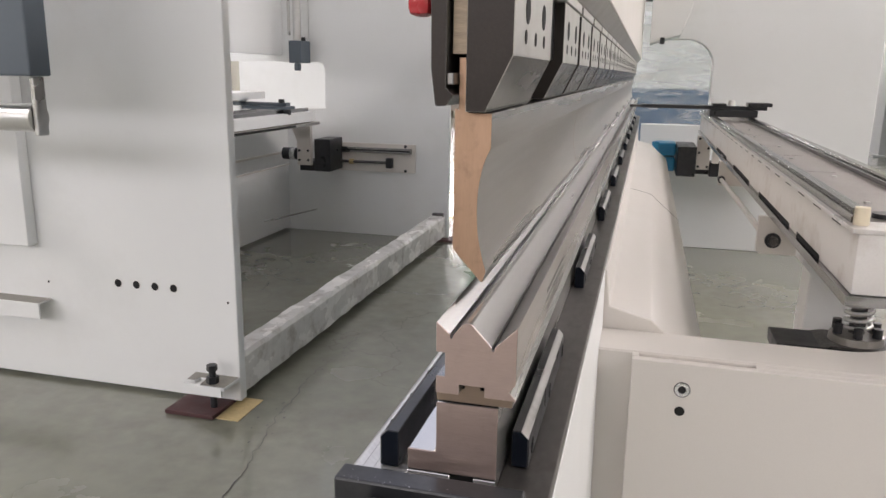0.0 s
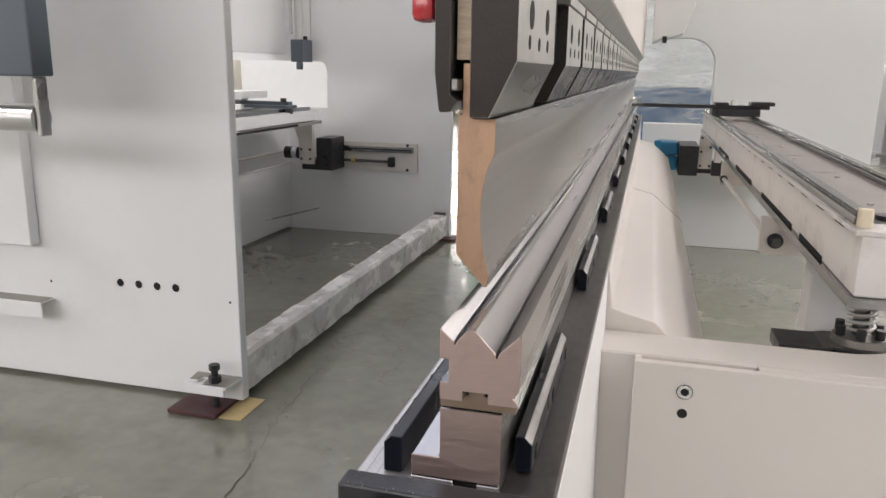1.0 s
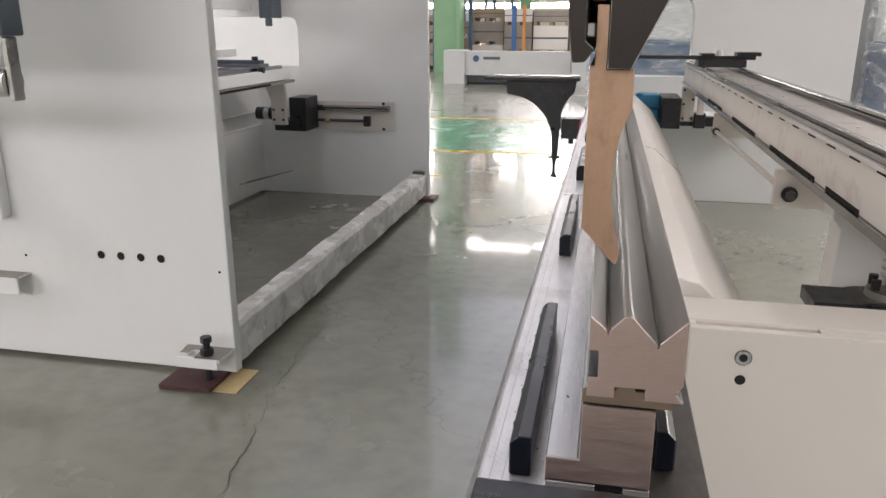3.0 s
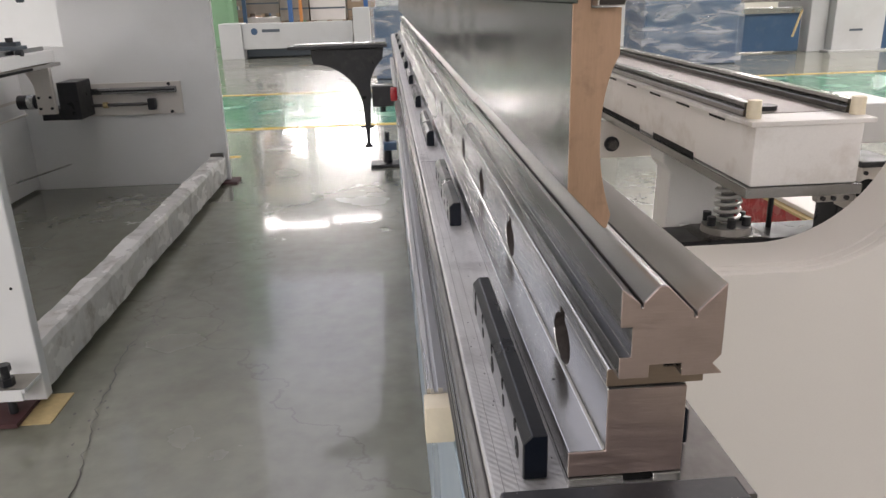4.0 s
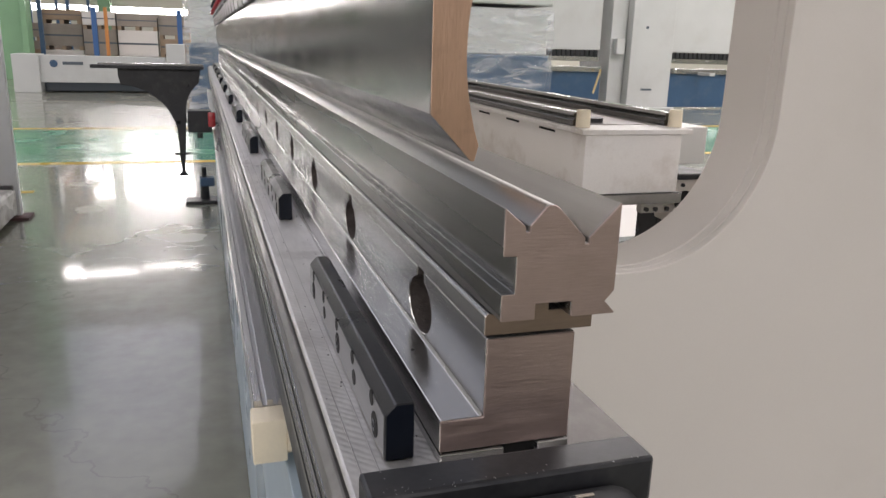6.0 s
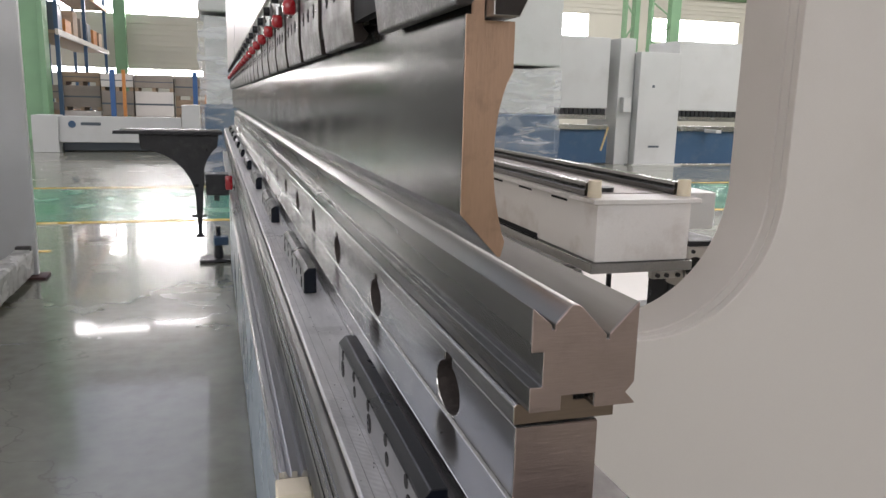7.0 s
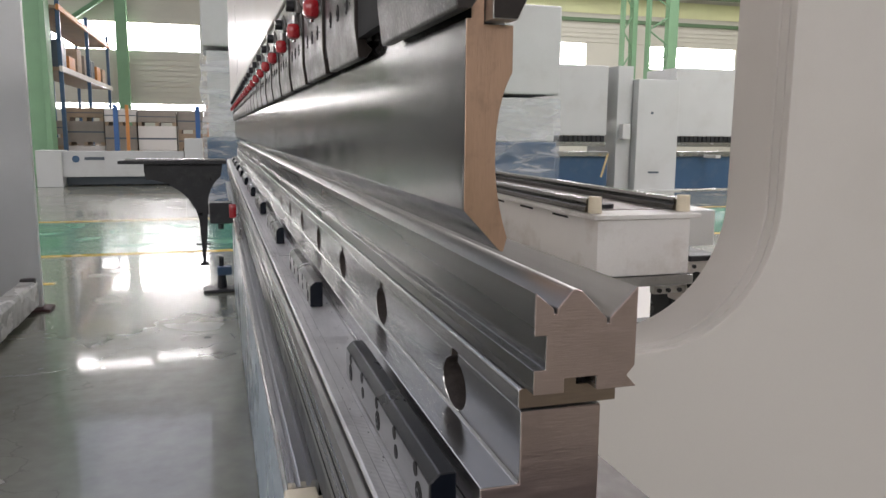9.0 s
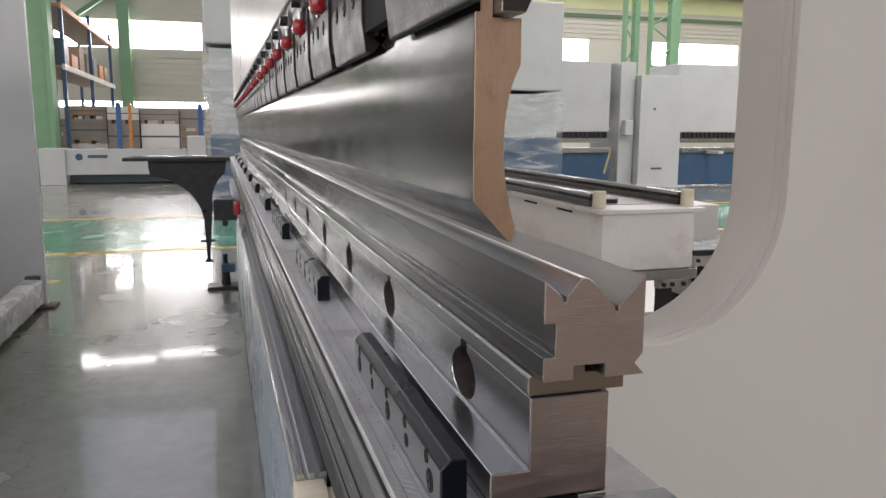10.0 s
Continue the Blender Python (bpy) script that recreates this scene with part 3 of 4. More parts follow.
part("top_strip", bm_box(-0.54, -0.145, 2.985, 3.035, 1.0295, 1.036, 0.001), M_RAIL, arm, "bare steel strip")
part("slide_block", bm_box(-0.215, -0.12, 2.97, 3.07, 0.76, 0.85, 0.005), M_BLACK, arm)
part("lock_lever", bm_box(-0.135, -0.105, 2.955, 2.985, 0.785, 0.845, 0.006), M_RED, arm, "red locking lever", smooth=True)
part("foot_screw", bm_rod((-0.243, 3.01, 0.59), (-0.243, 3.01, 0.66), 0.008), M_BLACK, arm)
part("foot_pad", bm_rod((-0.243, 3.01, 0.578), (-0.243, 3.01, 0.592), 0.022, 0.012), M_BLACK, arm)
part("cross_pin", bm_rod((-0.275, 3.0, 0.67), (-0.215, 3.0, 0.67), 0.006), M_BLACK, arm)
part("knob", bm_rod((-0.17, 3.0, 0.735), (-0.17, 3.0, 0.758), 0.012), M_BLACK, arm)

# ---- tooling ----
# die holder bar with keyholes open to the top
HZ, HRY, HRZ = 0.9815, 0.027, 0.0178
pts = [(0.0, 0.9455), (LEN - 0.04, 0.9455), (LEN - 0.04, 1.005)]
holes = [0.121 + 0.2455 * i for i in range(22)]
for c in reversed(holes):
    pts += [(c + 0.007, 1.005)] + [(c + HRY * math.sin(radians(a)), HZ + HRZ * math.cos(radians(a))) for a in range(18, 343, 12)] + [(c - 0.007, 1.005)]
pts += [(0.0, 1.005)]
base = root("die_holder", (0, 2.8, 0.9455), "ground steel die holder bar with keyhole slots, standing on the bed", "die holder")
b1 = part("slotted_face", bm_prism(pts, -0.024, 0.0045, "x", bevel=0.0005), [M_STEEL, M_CUT, M_ROUGH], base)
b2 = part("body", bm_prism([(0.0045, 0.9455), (0.024, 0.9455), (0.024, 1.005), (0.0045, 1.005)], 0.0, LEN - 0.04), [M_STEEL, M_CUT], base)
part("pocket_wall", bm_box(0.0030, 0.0044, 0.06, LEN - 0.06, 0.95, 1.0045), M_ROUGH, base, "rough unmachined pocket wall")
b3 = part("toe", bm_prism([(-0.047, 0.9455), (-0.0242, 0.9455), (-0.0242, 0.9645), (-0.026, 0.9628), (-0.0463, 0.9628), (-0.047, 0.9621)], 0.0, LEN - 0.04, bevel=0.0003), [M_STEEL, M_CUT], base)
for b in (b1, b2, b3):
    end_faces(b, 1, -2.8)
for f in b1.data.polygons:
    if abs(f.normal.x) < 0.1 and f.area < 0.0004 and f.center.z < 0.0585:
        f.material_index = 2
part("gib", bm_prism([(-0.047, 0.939), (-0.0125, 0.939), (-0.0125, 0.945), (-0.047, 0.945)], -0.003, LEN - 0.04, bevel=0.0006), M_STEEL, base, "bright thin gib strip")
part("gib", bm_prism([(0.0065, 0.939), (0.024, 0.939), (0.024, 0.945), (0.0065, 0.945)], -0.003, LEN - 0.04, bevel=0.0006), M_STEEL, base, "bright thin gib strip")
part("joint", bm_box(-0.0475, -0.0245, 0.9655, 0.967, 0.9625, 0.9633), M_DARK, base)
part("joint", bm_box(-0.0925, -0.0475, 0.9655, 0.967, 0.938, 0.9388), M_DARK, bolster)
part("groove", bm_box(-0.0125, 0.0065, 0.001, 0.02, 0.9388, 0.9448), M_DARK, base)
part("end_skin", bm_prism([(-0.047, 0.9457), (0.024, 0.9457), (0.024, 1.005), (-0.024, 1.005), (-0.024, 0.9635), (-0.0247, 0.9628), (-0.047, 0.9628)], -0.0016, -0.0002, bevel=0.0004), M_CUT, base, "sawn end of the bar")
# packing strip between holder and die
pad_prof = [(-0.0245, 1.0060), (0.0345, 1.0060), (0.0345, 1.0172), (0.0095, 1.0172), (0.0095, 1.0250), (-0.0026, 1.0250), (-0.0026, 1.0172), (-0.0232, 1.0172), (-0.0245, 1.0160)]
pad = root("packing_strip", (0.005, 0.001, 1.006), "bronzed steel packing strip under the die", "packing strip")
part("strip", bm_prism(pad_prof, 0.0022, LEN - 0.05, bevel=0.0005), M_STEEL, pad)
# brown end coloured darker to hold the shadow of the overhanging die
part("strip_end", bm_prism(pad_prof, 0.001, 0.002, bevel=0.0003), M_PADEND, pad, "bronzed cut end, darkened for the die's shadow")
# two-groove die
DY = -0.012
die_prof = [(-0.022, 1.0735), (-0.0115, 1.0645), (-0.0112, 1.0615), (-0.0096, 1.0615), (-0.0092, 1.0645), (-0.0015, 1.0733), (0.0, 1.0742), (0.003, 1.0742), (0.0048, 1.0733),
            (0.0200, 1.0575), (0.0200, 1.0545), (0.0220, 1.0545), (0.0220, 1.0575), (0.0383, 1.0742), (0.0383, 1.0300), (0.0335, 1.0245), (0.0392, 1.0185), (0.0392, 1.0178),
            (0.0152, 1.0178), (0.0152, 1.0258), (-0.0042, 1.0258), (-0.0042, 1.0178), (-0.0218, 1.0178), (-0.0218, 1.0312), (-0.0150, 1.0312), (-0.0150, 1.0502), (-0.022, 1.0502)]
die_cuts = [DY, 0.82, 1.65, 2.48, 3.31, 4.14, 4.97, LEN - 0.05]
for a, b in zip(die_cuts, die_cuts[1:]):
    d = root("die", (0.008, a, 1.0178), "polished steel two-groove bending die on the packing strip", "die", "die segments")
    body = part("body", bm_prism(die_prof, a + 0.0012, b - 0.0006, bevel=0.0004), [M_DIE, M_REAR_SHEEN], d)
    # reflection of the white rear skin painted in as a paler rear face
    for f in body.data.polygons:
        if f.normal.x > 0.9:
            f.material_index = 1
    part("sawn_end", bm_prism(die_prof, a, a + 0.001, bevel=0.0003), M_CUT, d, "bare sawn end with brownish saw marks")
# punch
def smooth_line(pts, n):
    """A smooth curve through the points, n steps between neighbours."""
    out = []
    for i in range(len(pts) - 1):
        p0, p1, p2, p3 = (Vector(pts[max(0, min(len(pts) - 1, i + k))]) for k in (-1, 0, 1, 2))
        for j in range(n):
            t = j / n
            out.append(tuple(0.5 * (2 * p1 + (p2 - p0) * t + (2 * p0 - 5 * p1 + 4 * p2 - p3) * t * t + (3 * p1 - p0 - 3 * p2 + p3) * t ** 3)))
    return out + [pts[-1]]


neck = smooth_line([(-0.0042, 1.0905), (-0.0075, 1.101), (-0.0110, 1.117), (-0.0128, 1.132), (-0.0130, 1.146), (-0.0122, 1.160), (-0.0100, 1.173), (-0.0068, 1.184), (-0.0028, 1.1925)], 4)
punch_prof = [(-0.033, 1.2235), (-0.033, 1.108), (-0.0085, 1.0815), (-0.0065, 1.0815)] + neck + [(-0.0028, 1.2205), (-0.0217, 1.2205), (-0.0217, 1.2635), (-0.0298, 1.2635), (-0.0298, 1.2235)]
punch_cuts = [0.076, 0.91, 1.745, 2.58, 3.415, 4.25, 5.085, LEN - 0.04]
for a, b in zip(punch_cuts, punch_cuts[1:]):
    d = root("punch", (-0.02, a, 1.0815), "dark polished gooseneck punch with a bare sawn end", "punch", "punch segments")
    body = part("body", bm_prism(punch_prof, a + 0.0012, b - 0.0006, bevel=0.0003), [M_PUNCH, M_REAR_SHEEN], d, smooth=True)
    # faces turned to +x coloured paler for the bright surroundings they mirror
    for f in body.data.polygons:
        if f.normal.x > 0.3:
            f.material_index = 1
    part("sawn_end", bm_prism(punch_prof, a, a + 0.001, bevel=0.0003), M_CUT_PUNCH, d, "warm brown bare sawn end")

# clamps that hold the punch


def tool_clamp(y0, y1, b0, b1):
    """Front jaw from y0 to y1, rear jaw from b0 to b1."""
    r = root("tool_clamp", (-0.025, y0, 1.23), "dark phosphated quick clamp gripping the punch under the ram", "tool clamp", "punch clamps")
    fj = part("front_jaw", bm_prism([(-0.0485, 1.2557), (-0.0450, 1.2272), (-0.0438, 1.2258), (-0.0362, 1.2262), (-0.0303, 1.2345), (-0.0362, 1.240), (-0.0362, 1.333), (-0.0490, 1.333)], y0, y1, bevel=0.0006), [M_CLAMP, M_JAW_END], r)
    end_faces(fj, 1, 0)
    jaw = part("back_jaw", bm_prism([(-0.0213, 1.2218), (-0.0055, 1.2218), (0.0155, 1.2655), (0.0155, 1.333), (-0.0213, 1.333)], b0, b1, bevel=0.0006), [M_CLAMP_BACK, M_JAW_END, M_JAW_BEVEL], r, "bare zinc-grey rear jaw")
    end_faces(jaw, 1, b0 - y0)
    # downward bevel coloured darker, as if mirroring the dark bed below
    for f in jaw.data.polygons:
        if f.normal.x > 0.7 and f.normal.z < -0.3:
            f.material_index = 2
    part("packing", bm_box(-0.0340, -0.0220, y0 + 0.012, y1 - 0.004, 1.266, 1.344, 0.0005), M_PAPER, r, "brown laminated packing block")
    part("wedge", bm_box(-0.0360, -0.0306, y0 + 0.002, y1 - 0.03, 1.2425, 1.2515, 0.001), M_EDGE, r)
    m = (b0 + b1) / 2
    for dy, z, rr in ((-0.048, 1.303, 0.0115), (0.048, 1.303, 0.0115), (-0.055, 1.281, 0.0058), (0.0, 1.281, 0.0058), (0.055, 1.281, 0.0058)):
        bm = bm_rod((0.0155, m + dy, z), (0.0160, m + dy, z), rr, seg=18)
        part("bolt_hole", bm, M_DARK, r)
    part("rear_block", bm_box(0.0035, 0.0185, b0 - 0.012, b1 - 0.004, 1.3335, 1.3448, 0.0006), M_CLAMP_BACK, r)
    for dy in (0.043, 0.098, 0.152):
        part("screw_recess", bm_rod((-0.0482, y0 + dy, 1.281), (-0.04915, y0 + dy, 1.281), 0.0090, seg=20), M_DARK, r)
        part("screw", bm_socket((-0.0499, y0 + dy, 1.281), (-1, 0, 0), 0.0058), M_BLACK, r)
    part("knob", bm_box(-0.0695, -0.0505, y0 + 0.002, y0 + 0.026, 1.294, 1.317, 0.006), M_RED, r, "glossy red plastic knob", smooth=True)
    bmk = bm_rod((-0.0507, y0 + 0.014, 1.305), (-0.0488, y0 + 0.014, 1.305), 0.006)
    part("knob_stem", bmk, M_SILVER, r)
    part("stub", bm_rod((-0.066, y0 + 0.06, 1.350), (-0.0537, y0 + 0.06, 1.350), 0.009, seg=14), M_BLACK, r)
    part("lever_pin", bm_rod((-0.056, y0 + 0.038, 1.293), (-0.056, y0 + 0.038, 1.333), 0.0025, seg=10), M_SILVER, r)
    part("lever", bm_prism([(-0.0492, 1.30), (-0.0540, 1.312), (-0.0585, 1.3325), (-0.0492, 1.3325)], y0 + 0.036, y0 + 0.13, bevel=0.001), M_CLAMP, r)
    part("top_block", bm_box(-0.0535, -0.0365, y0 + 0.03, y1 - 0.03, 1.334, 1.366, 0.003), M_CLAMP, r)
    return r


part("clamp_rail", bm_box(-0.0235, 0.003, 0.10, LEN - 0.05, 1.268, 1.3445), M_BLACK, brake, "black clamp rail behind the jaws")
part("clamp_rail", bm_box(-0.0450, -0.0355, 0.10, LEN - 0.05, 1.244, 1.3445), M_DARK, brake, "black clamp rail behind the jaws")
tool_clamp(0.058, 0.262, 0.062, 0.283)
first = tool_clamp(0.37, 0.56, 0.405, 0.592)
i = 1
while 0.37 + 0.225 * i + 0.24 < LEN:
    copy_thing(first, pose(-0.025, 0.37 + 0.225 * i, 1.23))
    i += 1

# black bars that hold the die holder on the bed


def bed_clamp(x, y, length, side):
    """side -1: in front of the holder, +1: behind it."""
    w = 0.0155 if side < 0 else 0.0135
    r = root("bed_clamp", (x, y, 0.939), "black clamp bar with socket screws beside the die holder", "clamp bar", "bed clamp bars")
    a, b = x - w / 2, x + w / 2
    out, inn = (a, b) if side < 0 else (b, a)
    c = 0.0055 * side
    part("bar", bm_prism([(inn, 0.939), (out, 0.939), (out, 0.9648), (out - c, 0.9705), (inn, 0.9705)], y, y + length, bevel=0.0007), [M_BAR, M_BAREND, M_EDGE], r)
    end_faces(r.children[0], 1, 0)
    # rear bars: light caught by the chamfer is painted as paler steel
    for f in r.children[0].data.polygons:
        if side > 0 and f.normal.z > 0.3 and f.normal.x > 0.3:
            f.material_index = 2
    # front bars: thin grey plate stands in for the floor's reflection on black steel
    part("face", bm_box(min(out, out + 0.0004 * side), max(out, out + 0.0004 * side), y + 0.0012, y + length - 0.0012, 0.9402, 0.9640), M_EDGE if side < 0 else M_BAR, r, "grey screw face, sheen put into its colour" if side < 0 else "")
    for k, rr, z in ((0.022, 0.0055, 0.9490), (0.080, 0.0036, 0.9500), (0.138, 0.0055, 0.9490), (0.196, 0.0036, 0.9500), (0.252, 0.0055, 0.9490),
                     (0.030, 0.0033, 0.9608), (0.085, 0.0033, 0.9608), (0.142, 0.0033, 0.9608), (0.200, 0.0033, 0.9608), (0.252, 0.0033, 0.9608)):
        if side > 0 and rr < 0.005:
            continue
        part("screw_hole", bm_rod((out, y + k, z), (out + 0.0008 * side, y + k, z), rr * 1.3, seg=18), M_DARK, r)
        if rr > 0.005:
            part("screw", bm_socket((out + 0.0013 * side, y + k, z), (side, 0, 0), rr * 0.62), M_BLACK, r)
    return r


for x, y, ln, side in ((-0.0655, 0.008, 0.277, -1), (0.0365, 0.036, 0.262, 1)):
    one = bed_clamp(x, y, ln, side)
    for i in range(1, 10):
        copy_thing(one, pose(x, y + 0.5505 * i, 0.939))

# ---- back gauge behind the bed ----
bg = root("back_gauge", (0.545, 2.8, 0.9), "white back gauge beam with two dark linear rails, smudged with grease", "back gauge")
BX0, BX1 = 0.468, 0.660
part("beam", bm_box(BX0, BX1, 0.83, 4.85, 0.898, 1.0035, 0.004), M_WHITE_DIRTY, bg, smooth=True)
part("top_plate", bm_box(BX0 - 0.012, BX1 + 0.014, 0.82, 4.86, 1.004, 1.0125, 0.0015), M_WHITE_DIRTY, bg)
part("inner_plate", bm_box(BX0 + 0.0225, BX1 - 0.0115, 0.9, 4.84, 1.0127, 1.0138, 0.0004), M_PLATE, bg, "bare grey steel plate between the rails")
for y in (1.62, 2.05, 2.9, 3.6):
    part("plate_joint", bm_box(BX0 + 0.024, BX1 - 0.06, y, y + 0.004, 1.0139, 1.0143), M_DULL, bg)
part("bottom_plate", bm_box(BX0 - 0.008, BX1 + 0.008, 0.825, 4.86, 0.879, 0.8975, 0.001), M_RAIL, bg, "bare steel bottom plate")
for x in (BX0 + 0.009, BX1 + 0.002):
    prof = [(x - 0.0125, 1.013), (x + 0.0125, 1.013), (x + 0.0125, 1.023), (x + 0.008, 1.027), (x + 0.0125, 1.032), (x + 0.010, 1.037), (x - 0.010, 1.037), (x - 0.0125, 1.032), (x - 0.008, 1.027), (x - 0.0125, 1.023)]
    part("rail", bm_prism(prof, 0.875, 4.84), M_GAUGE_RAIL, bg, "dark ground linear rail")
    part("rail_stop", bm_rod((x, 0.861, 1.013), (x, 0.861, 1.043), 0.0128, 0.0118), M_NYLON, bg, "cream plastic rail stop", smooth=True)
part("button", bm_rod((0.535, 0.94, 1.013), (0.535, 0.94, 1.022), 0.022), M_BLACK, bg)
for i in range(9):
    part("bolt", bm_rod((0.545 + 0.03 * (i % 2), 1.1 + 0.42 * i, 1.013), (0.545 + 0.03 * (i % 2), 1.1 + 0.42 * i, 1.018), 0.006, seg=12), M_SILVER, bg)
for i in range(22):
    part("slot", bm_box(BX0 - 0.0006, BX0 + 0.001, 0.95 + 0.17 * i, 1.02 + 0.17 * i, 0.994, 0.998), M_DARK, bg)
part("side_box", bm_box(0.87, 1.003, 1.22, 1.42, 0.882, 0.972, 0.003), M_WHITE_COOL, bg)
# end bearing under the beam
part("side_stay", bm_box(BX1 + 0.001, 0.869, 1.25, 1.28, 0.90, 0.92, 0.002), M_CLAMP, bg)
block = part("bearing_block", bm_box(0.703, 0.764, 0.886, 0.96, 0.822, 0.911, 0.004), M_WHITE, bg, "white bearing block with a dark bore")
part("bore", bm_rod((0.718, 0.8858, 0.868), (0.718, 0.8845, 0.868), 0.021, seg=28), M_DARK, block)
part("bearing_cap", bm_box(0.694, 0.768, 0.875, 0.975, 0.9115, 0.923, 0.003), M_BLACK, bg)
part("bearing_stay", bm_box(0.63, 0.7025, 0.893, 0.91, 0.846, 0.862, 0.002), M_CLAMP_BACK, bg)
for x, z in ((0.745, 0.902), (0.756, 0.875), (0.75, 0.835), (0.715, 0.832), (0.711, 0.9)):
    part("block_screw", bm_rod((x, 0.8865, z), (x, 0.882, z), 0.004, seg=10), M_BLACK, block)
for x in (0.64, 0.66, 0.685):
    part("stay_screw", bm_rod((x, 0.8935, 0.854), (x, 0.888, 0.854), 0.0045, seg=10), M_BLACK, bg)
part("cable", bm_rod((0.665, 1.12, 0.7288), (0.66, 1.11, 0.8785), 0.006, seg=10), M_BLACK, bg)
part("foot_block", bm_box(0.74, 0.86, 1.0, 1.08, 0.729, 0.82, 0.004), M_BLACK, bg)
for y0, y1 in ((1.08, 1.32), (1.42, 1.95), (2.2, 2.7), (3.0, 3.5)):
    part("drain_slot", bm_box(BX0 - 0.0008, BX0 + 0.001, y0, y1, 0.8982, 0.909), M_DARK, bg)
# bracket and rod on the side of the beam
lug = part("lug", bm_prism([(0.445, 0.772), (0.60, 0.772), (0.60, 0.8785), (0.437, 0.8785), (0.437, 0.781)], 1.68, 1.70, bevel=0.002), M_WHITE, bg)
part("lug_bolt", bm_rod((0.477, 1.679, 0.813), (0.477, 1.655, 0.813), 0.014, seg=6), M_CLAMP, lug)
part("lug_washer", bm_rod((0.477, 1.6795, 0.813), (0.477, 1.672, 0.813), 0.021, seg=24), M_BLACK, lug)
part("tie_rod", bm_rod((0.447, 1.701, 0.835), (0.462, 3.05, 0.80), 0.009), M_WHITE, bg, smooth=True)
part("tie_rod_end", bm_rod((0.462, 3.05, 0.80), (0.463, 3.11, 0.80), 0.016), M_BLACK, bg)
part("tie_rod_stay", bm_box(0.45, 0.60, 3.08, 3.10, 0.77, 0.8785, 0.002), M_WHITE, bg)
# stop fingers on a carriage
car = root("gauge_finger", (0.5, 3.95, 1.04), "black stop finger on a carriage that rides the gauge rails", "gauge finger")
part("carriage", bm_box(0.445, 0.69, 3.86, 4.02, 1.0375, 1.075, 0.004), M_BLACK, car)
part("finger_bar", bm_box(0.08, 0.74, 3.90, 3.97, 1.0755, 1.095, 0.002), M_BLACK, car)
part("finger_tip", bm_box(0.02, 0.0795, 3.91, 3.96, 1.078, 1.092, 0.001), M_CLAMP, car)
part("knob", bm_rod((0.56, 3.93, 1.0955), (0.56, 3.93, 1.125), 0.022, 0.016), M_SILVER, car)
part("clamp_block", bm_box(0.46, 0.53, 3.88, 4.0, 1.0955, 1.108, 0.003), M_BLACK, car)
part("clamp_block", bm_box(0.64, 0.76, 3.87, 3.99, 1.0955, 1.115, 0.003), M_BLACK, car)
# screw column with a spring at the near end
col = root("spring_column", (0.56, 1.10, 0.0), "spring and flange screw column carrying the gauge beam", "screw column")
CX, CY, CZ = 0.56, 1.10, 0.733
part("base_bar", bm_box(0.403, 1.15, 1.045, 1.155, 0.70, 0.7285, 0.002), M_BLACK, col)
part("post", bm_prism([(0.488, 0.0), (0.632, 0.0), (0.632, 0.8785), (0.478, 0.8785), (0.478, 0.845), (0.497, 0.822), (0.494, 0.72)], 1.27, 1.36, bevel=0.002), M_WHITE_COOL, col, "white steel post")
part("bar_leg", bm_box(0.52, 0.62, 1.16, 1.26, 0.0, 0.6995, 0.002), M_WHITE_COOL, col)
part("bearing_block", bm_prism([(CX - 0.075, 0.729), (CX + 0.075, 0.729), (CX + 0.055, CZ), (CX - 0.055, CZ)], CY - 0.055, CY + 0.055, bevel=0.001), M_CLAMP, col)
part("flange", bm_rod((CX, CY, CZ), (CX, CY, CZ + 0.014), 0.052, 0.05, 32), M_CLAMP_BACK, col, "round steel flange")
for i in range(6):
    t = radians(60 * i + 20)
    bx, by = CX + 0.041 * math.cos(t), CY + 0.041 * math.sin(t)
    part("flange_bolt", bm_rod((bx, by, CZ + 0.0165), (bx, by, CZ + 0.036), 0.009, seg=12), M_BLACK, col)
part("screw", bm_rod((CX, CY, CZ + 0.0165), (CX, CY, 0.8785), 0.015), M_RAIL, col)
bm = bmesh.new()
turns, seg = 8, 18
prev = None
for i in range(turns * seg + 1):
    t = 2 * math.pi * i / seg
    z = CZ + 0.02 + 0.125 * i / (turns * seg)
    ring = []
    for k in range(6):
        a = 2 * math.pi * k / 6
        rad = 0.025 + 0.0042 * math.cos(a)
        ring.append(bm.verts.new((CX + rad * math.cos(t), CY + rad * math.sin(t), z + 0.0042 * math.sin(a))))
    if prev:
        for k in range(6):
            bm.faces.new((prev[k], prev[(k + 1) % 6], ring[(k + 1) % 6], ring[k]))
    prev = ring
part("spring", bm, M_SILVER, col, "bright coil spring", smooth=True)
# drive unit at the far frame
drv = root("gauge_drive", (0.5, 4.9, 0.7), "gauge drive slide with black bellows and blue motor at the frame", "drive unit")
part("slide_plate", bm_box(0.445, 0.53, 4.62, 4.66, 0.66, 0.8785, 0.003), M_WHITE, drv)
for x, z in ((0.46, 0.68), (0.515, 0.68), (0.46, 0.86), (0.515, 0.80), (0.46, 0.77)):
    part("slide_bolt", bm_rod((x, 4.62, z), (x, 4.612, z), 0.008, seg=12), M_BLACK, drv)
part("bellows", bm_box(0.325, 0.442, 4.55, 4.95, 0.62, 0.81, 0.004), M_BLACK, drv)
part("motor", bm_box(0.185, 0.322, 4.78, 5.0, 0.725, 0.81, 0.012), M_CYAN, drv, "blue motor housing")
part("motor", bm_box(0.235, 0.322, 4.8, 5.0, 0.62, 0.715, 0.012), M_CYAN, drv, "blue motor housing")
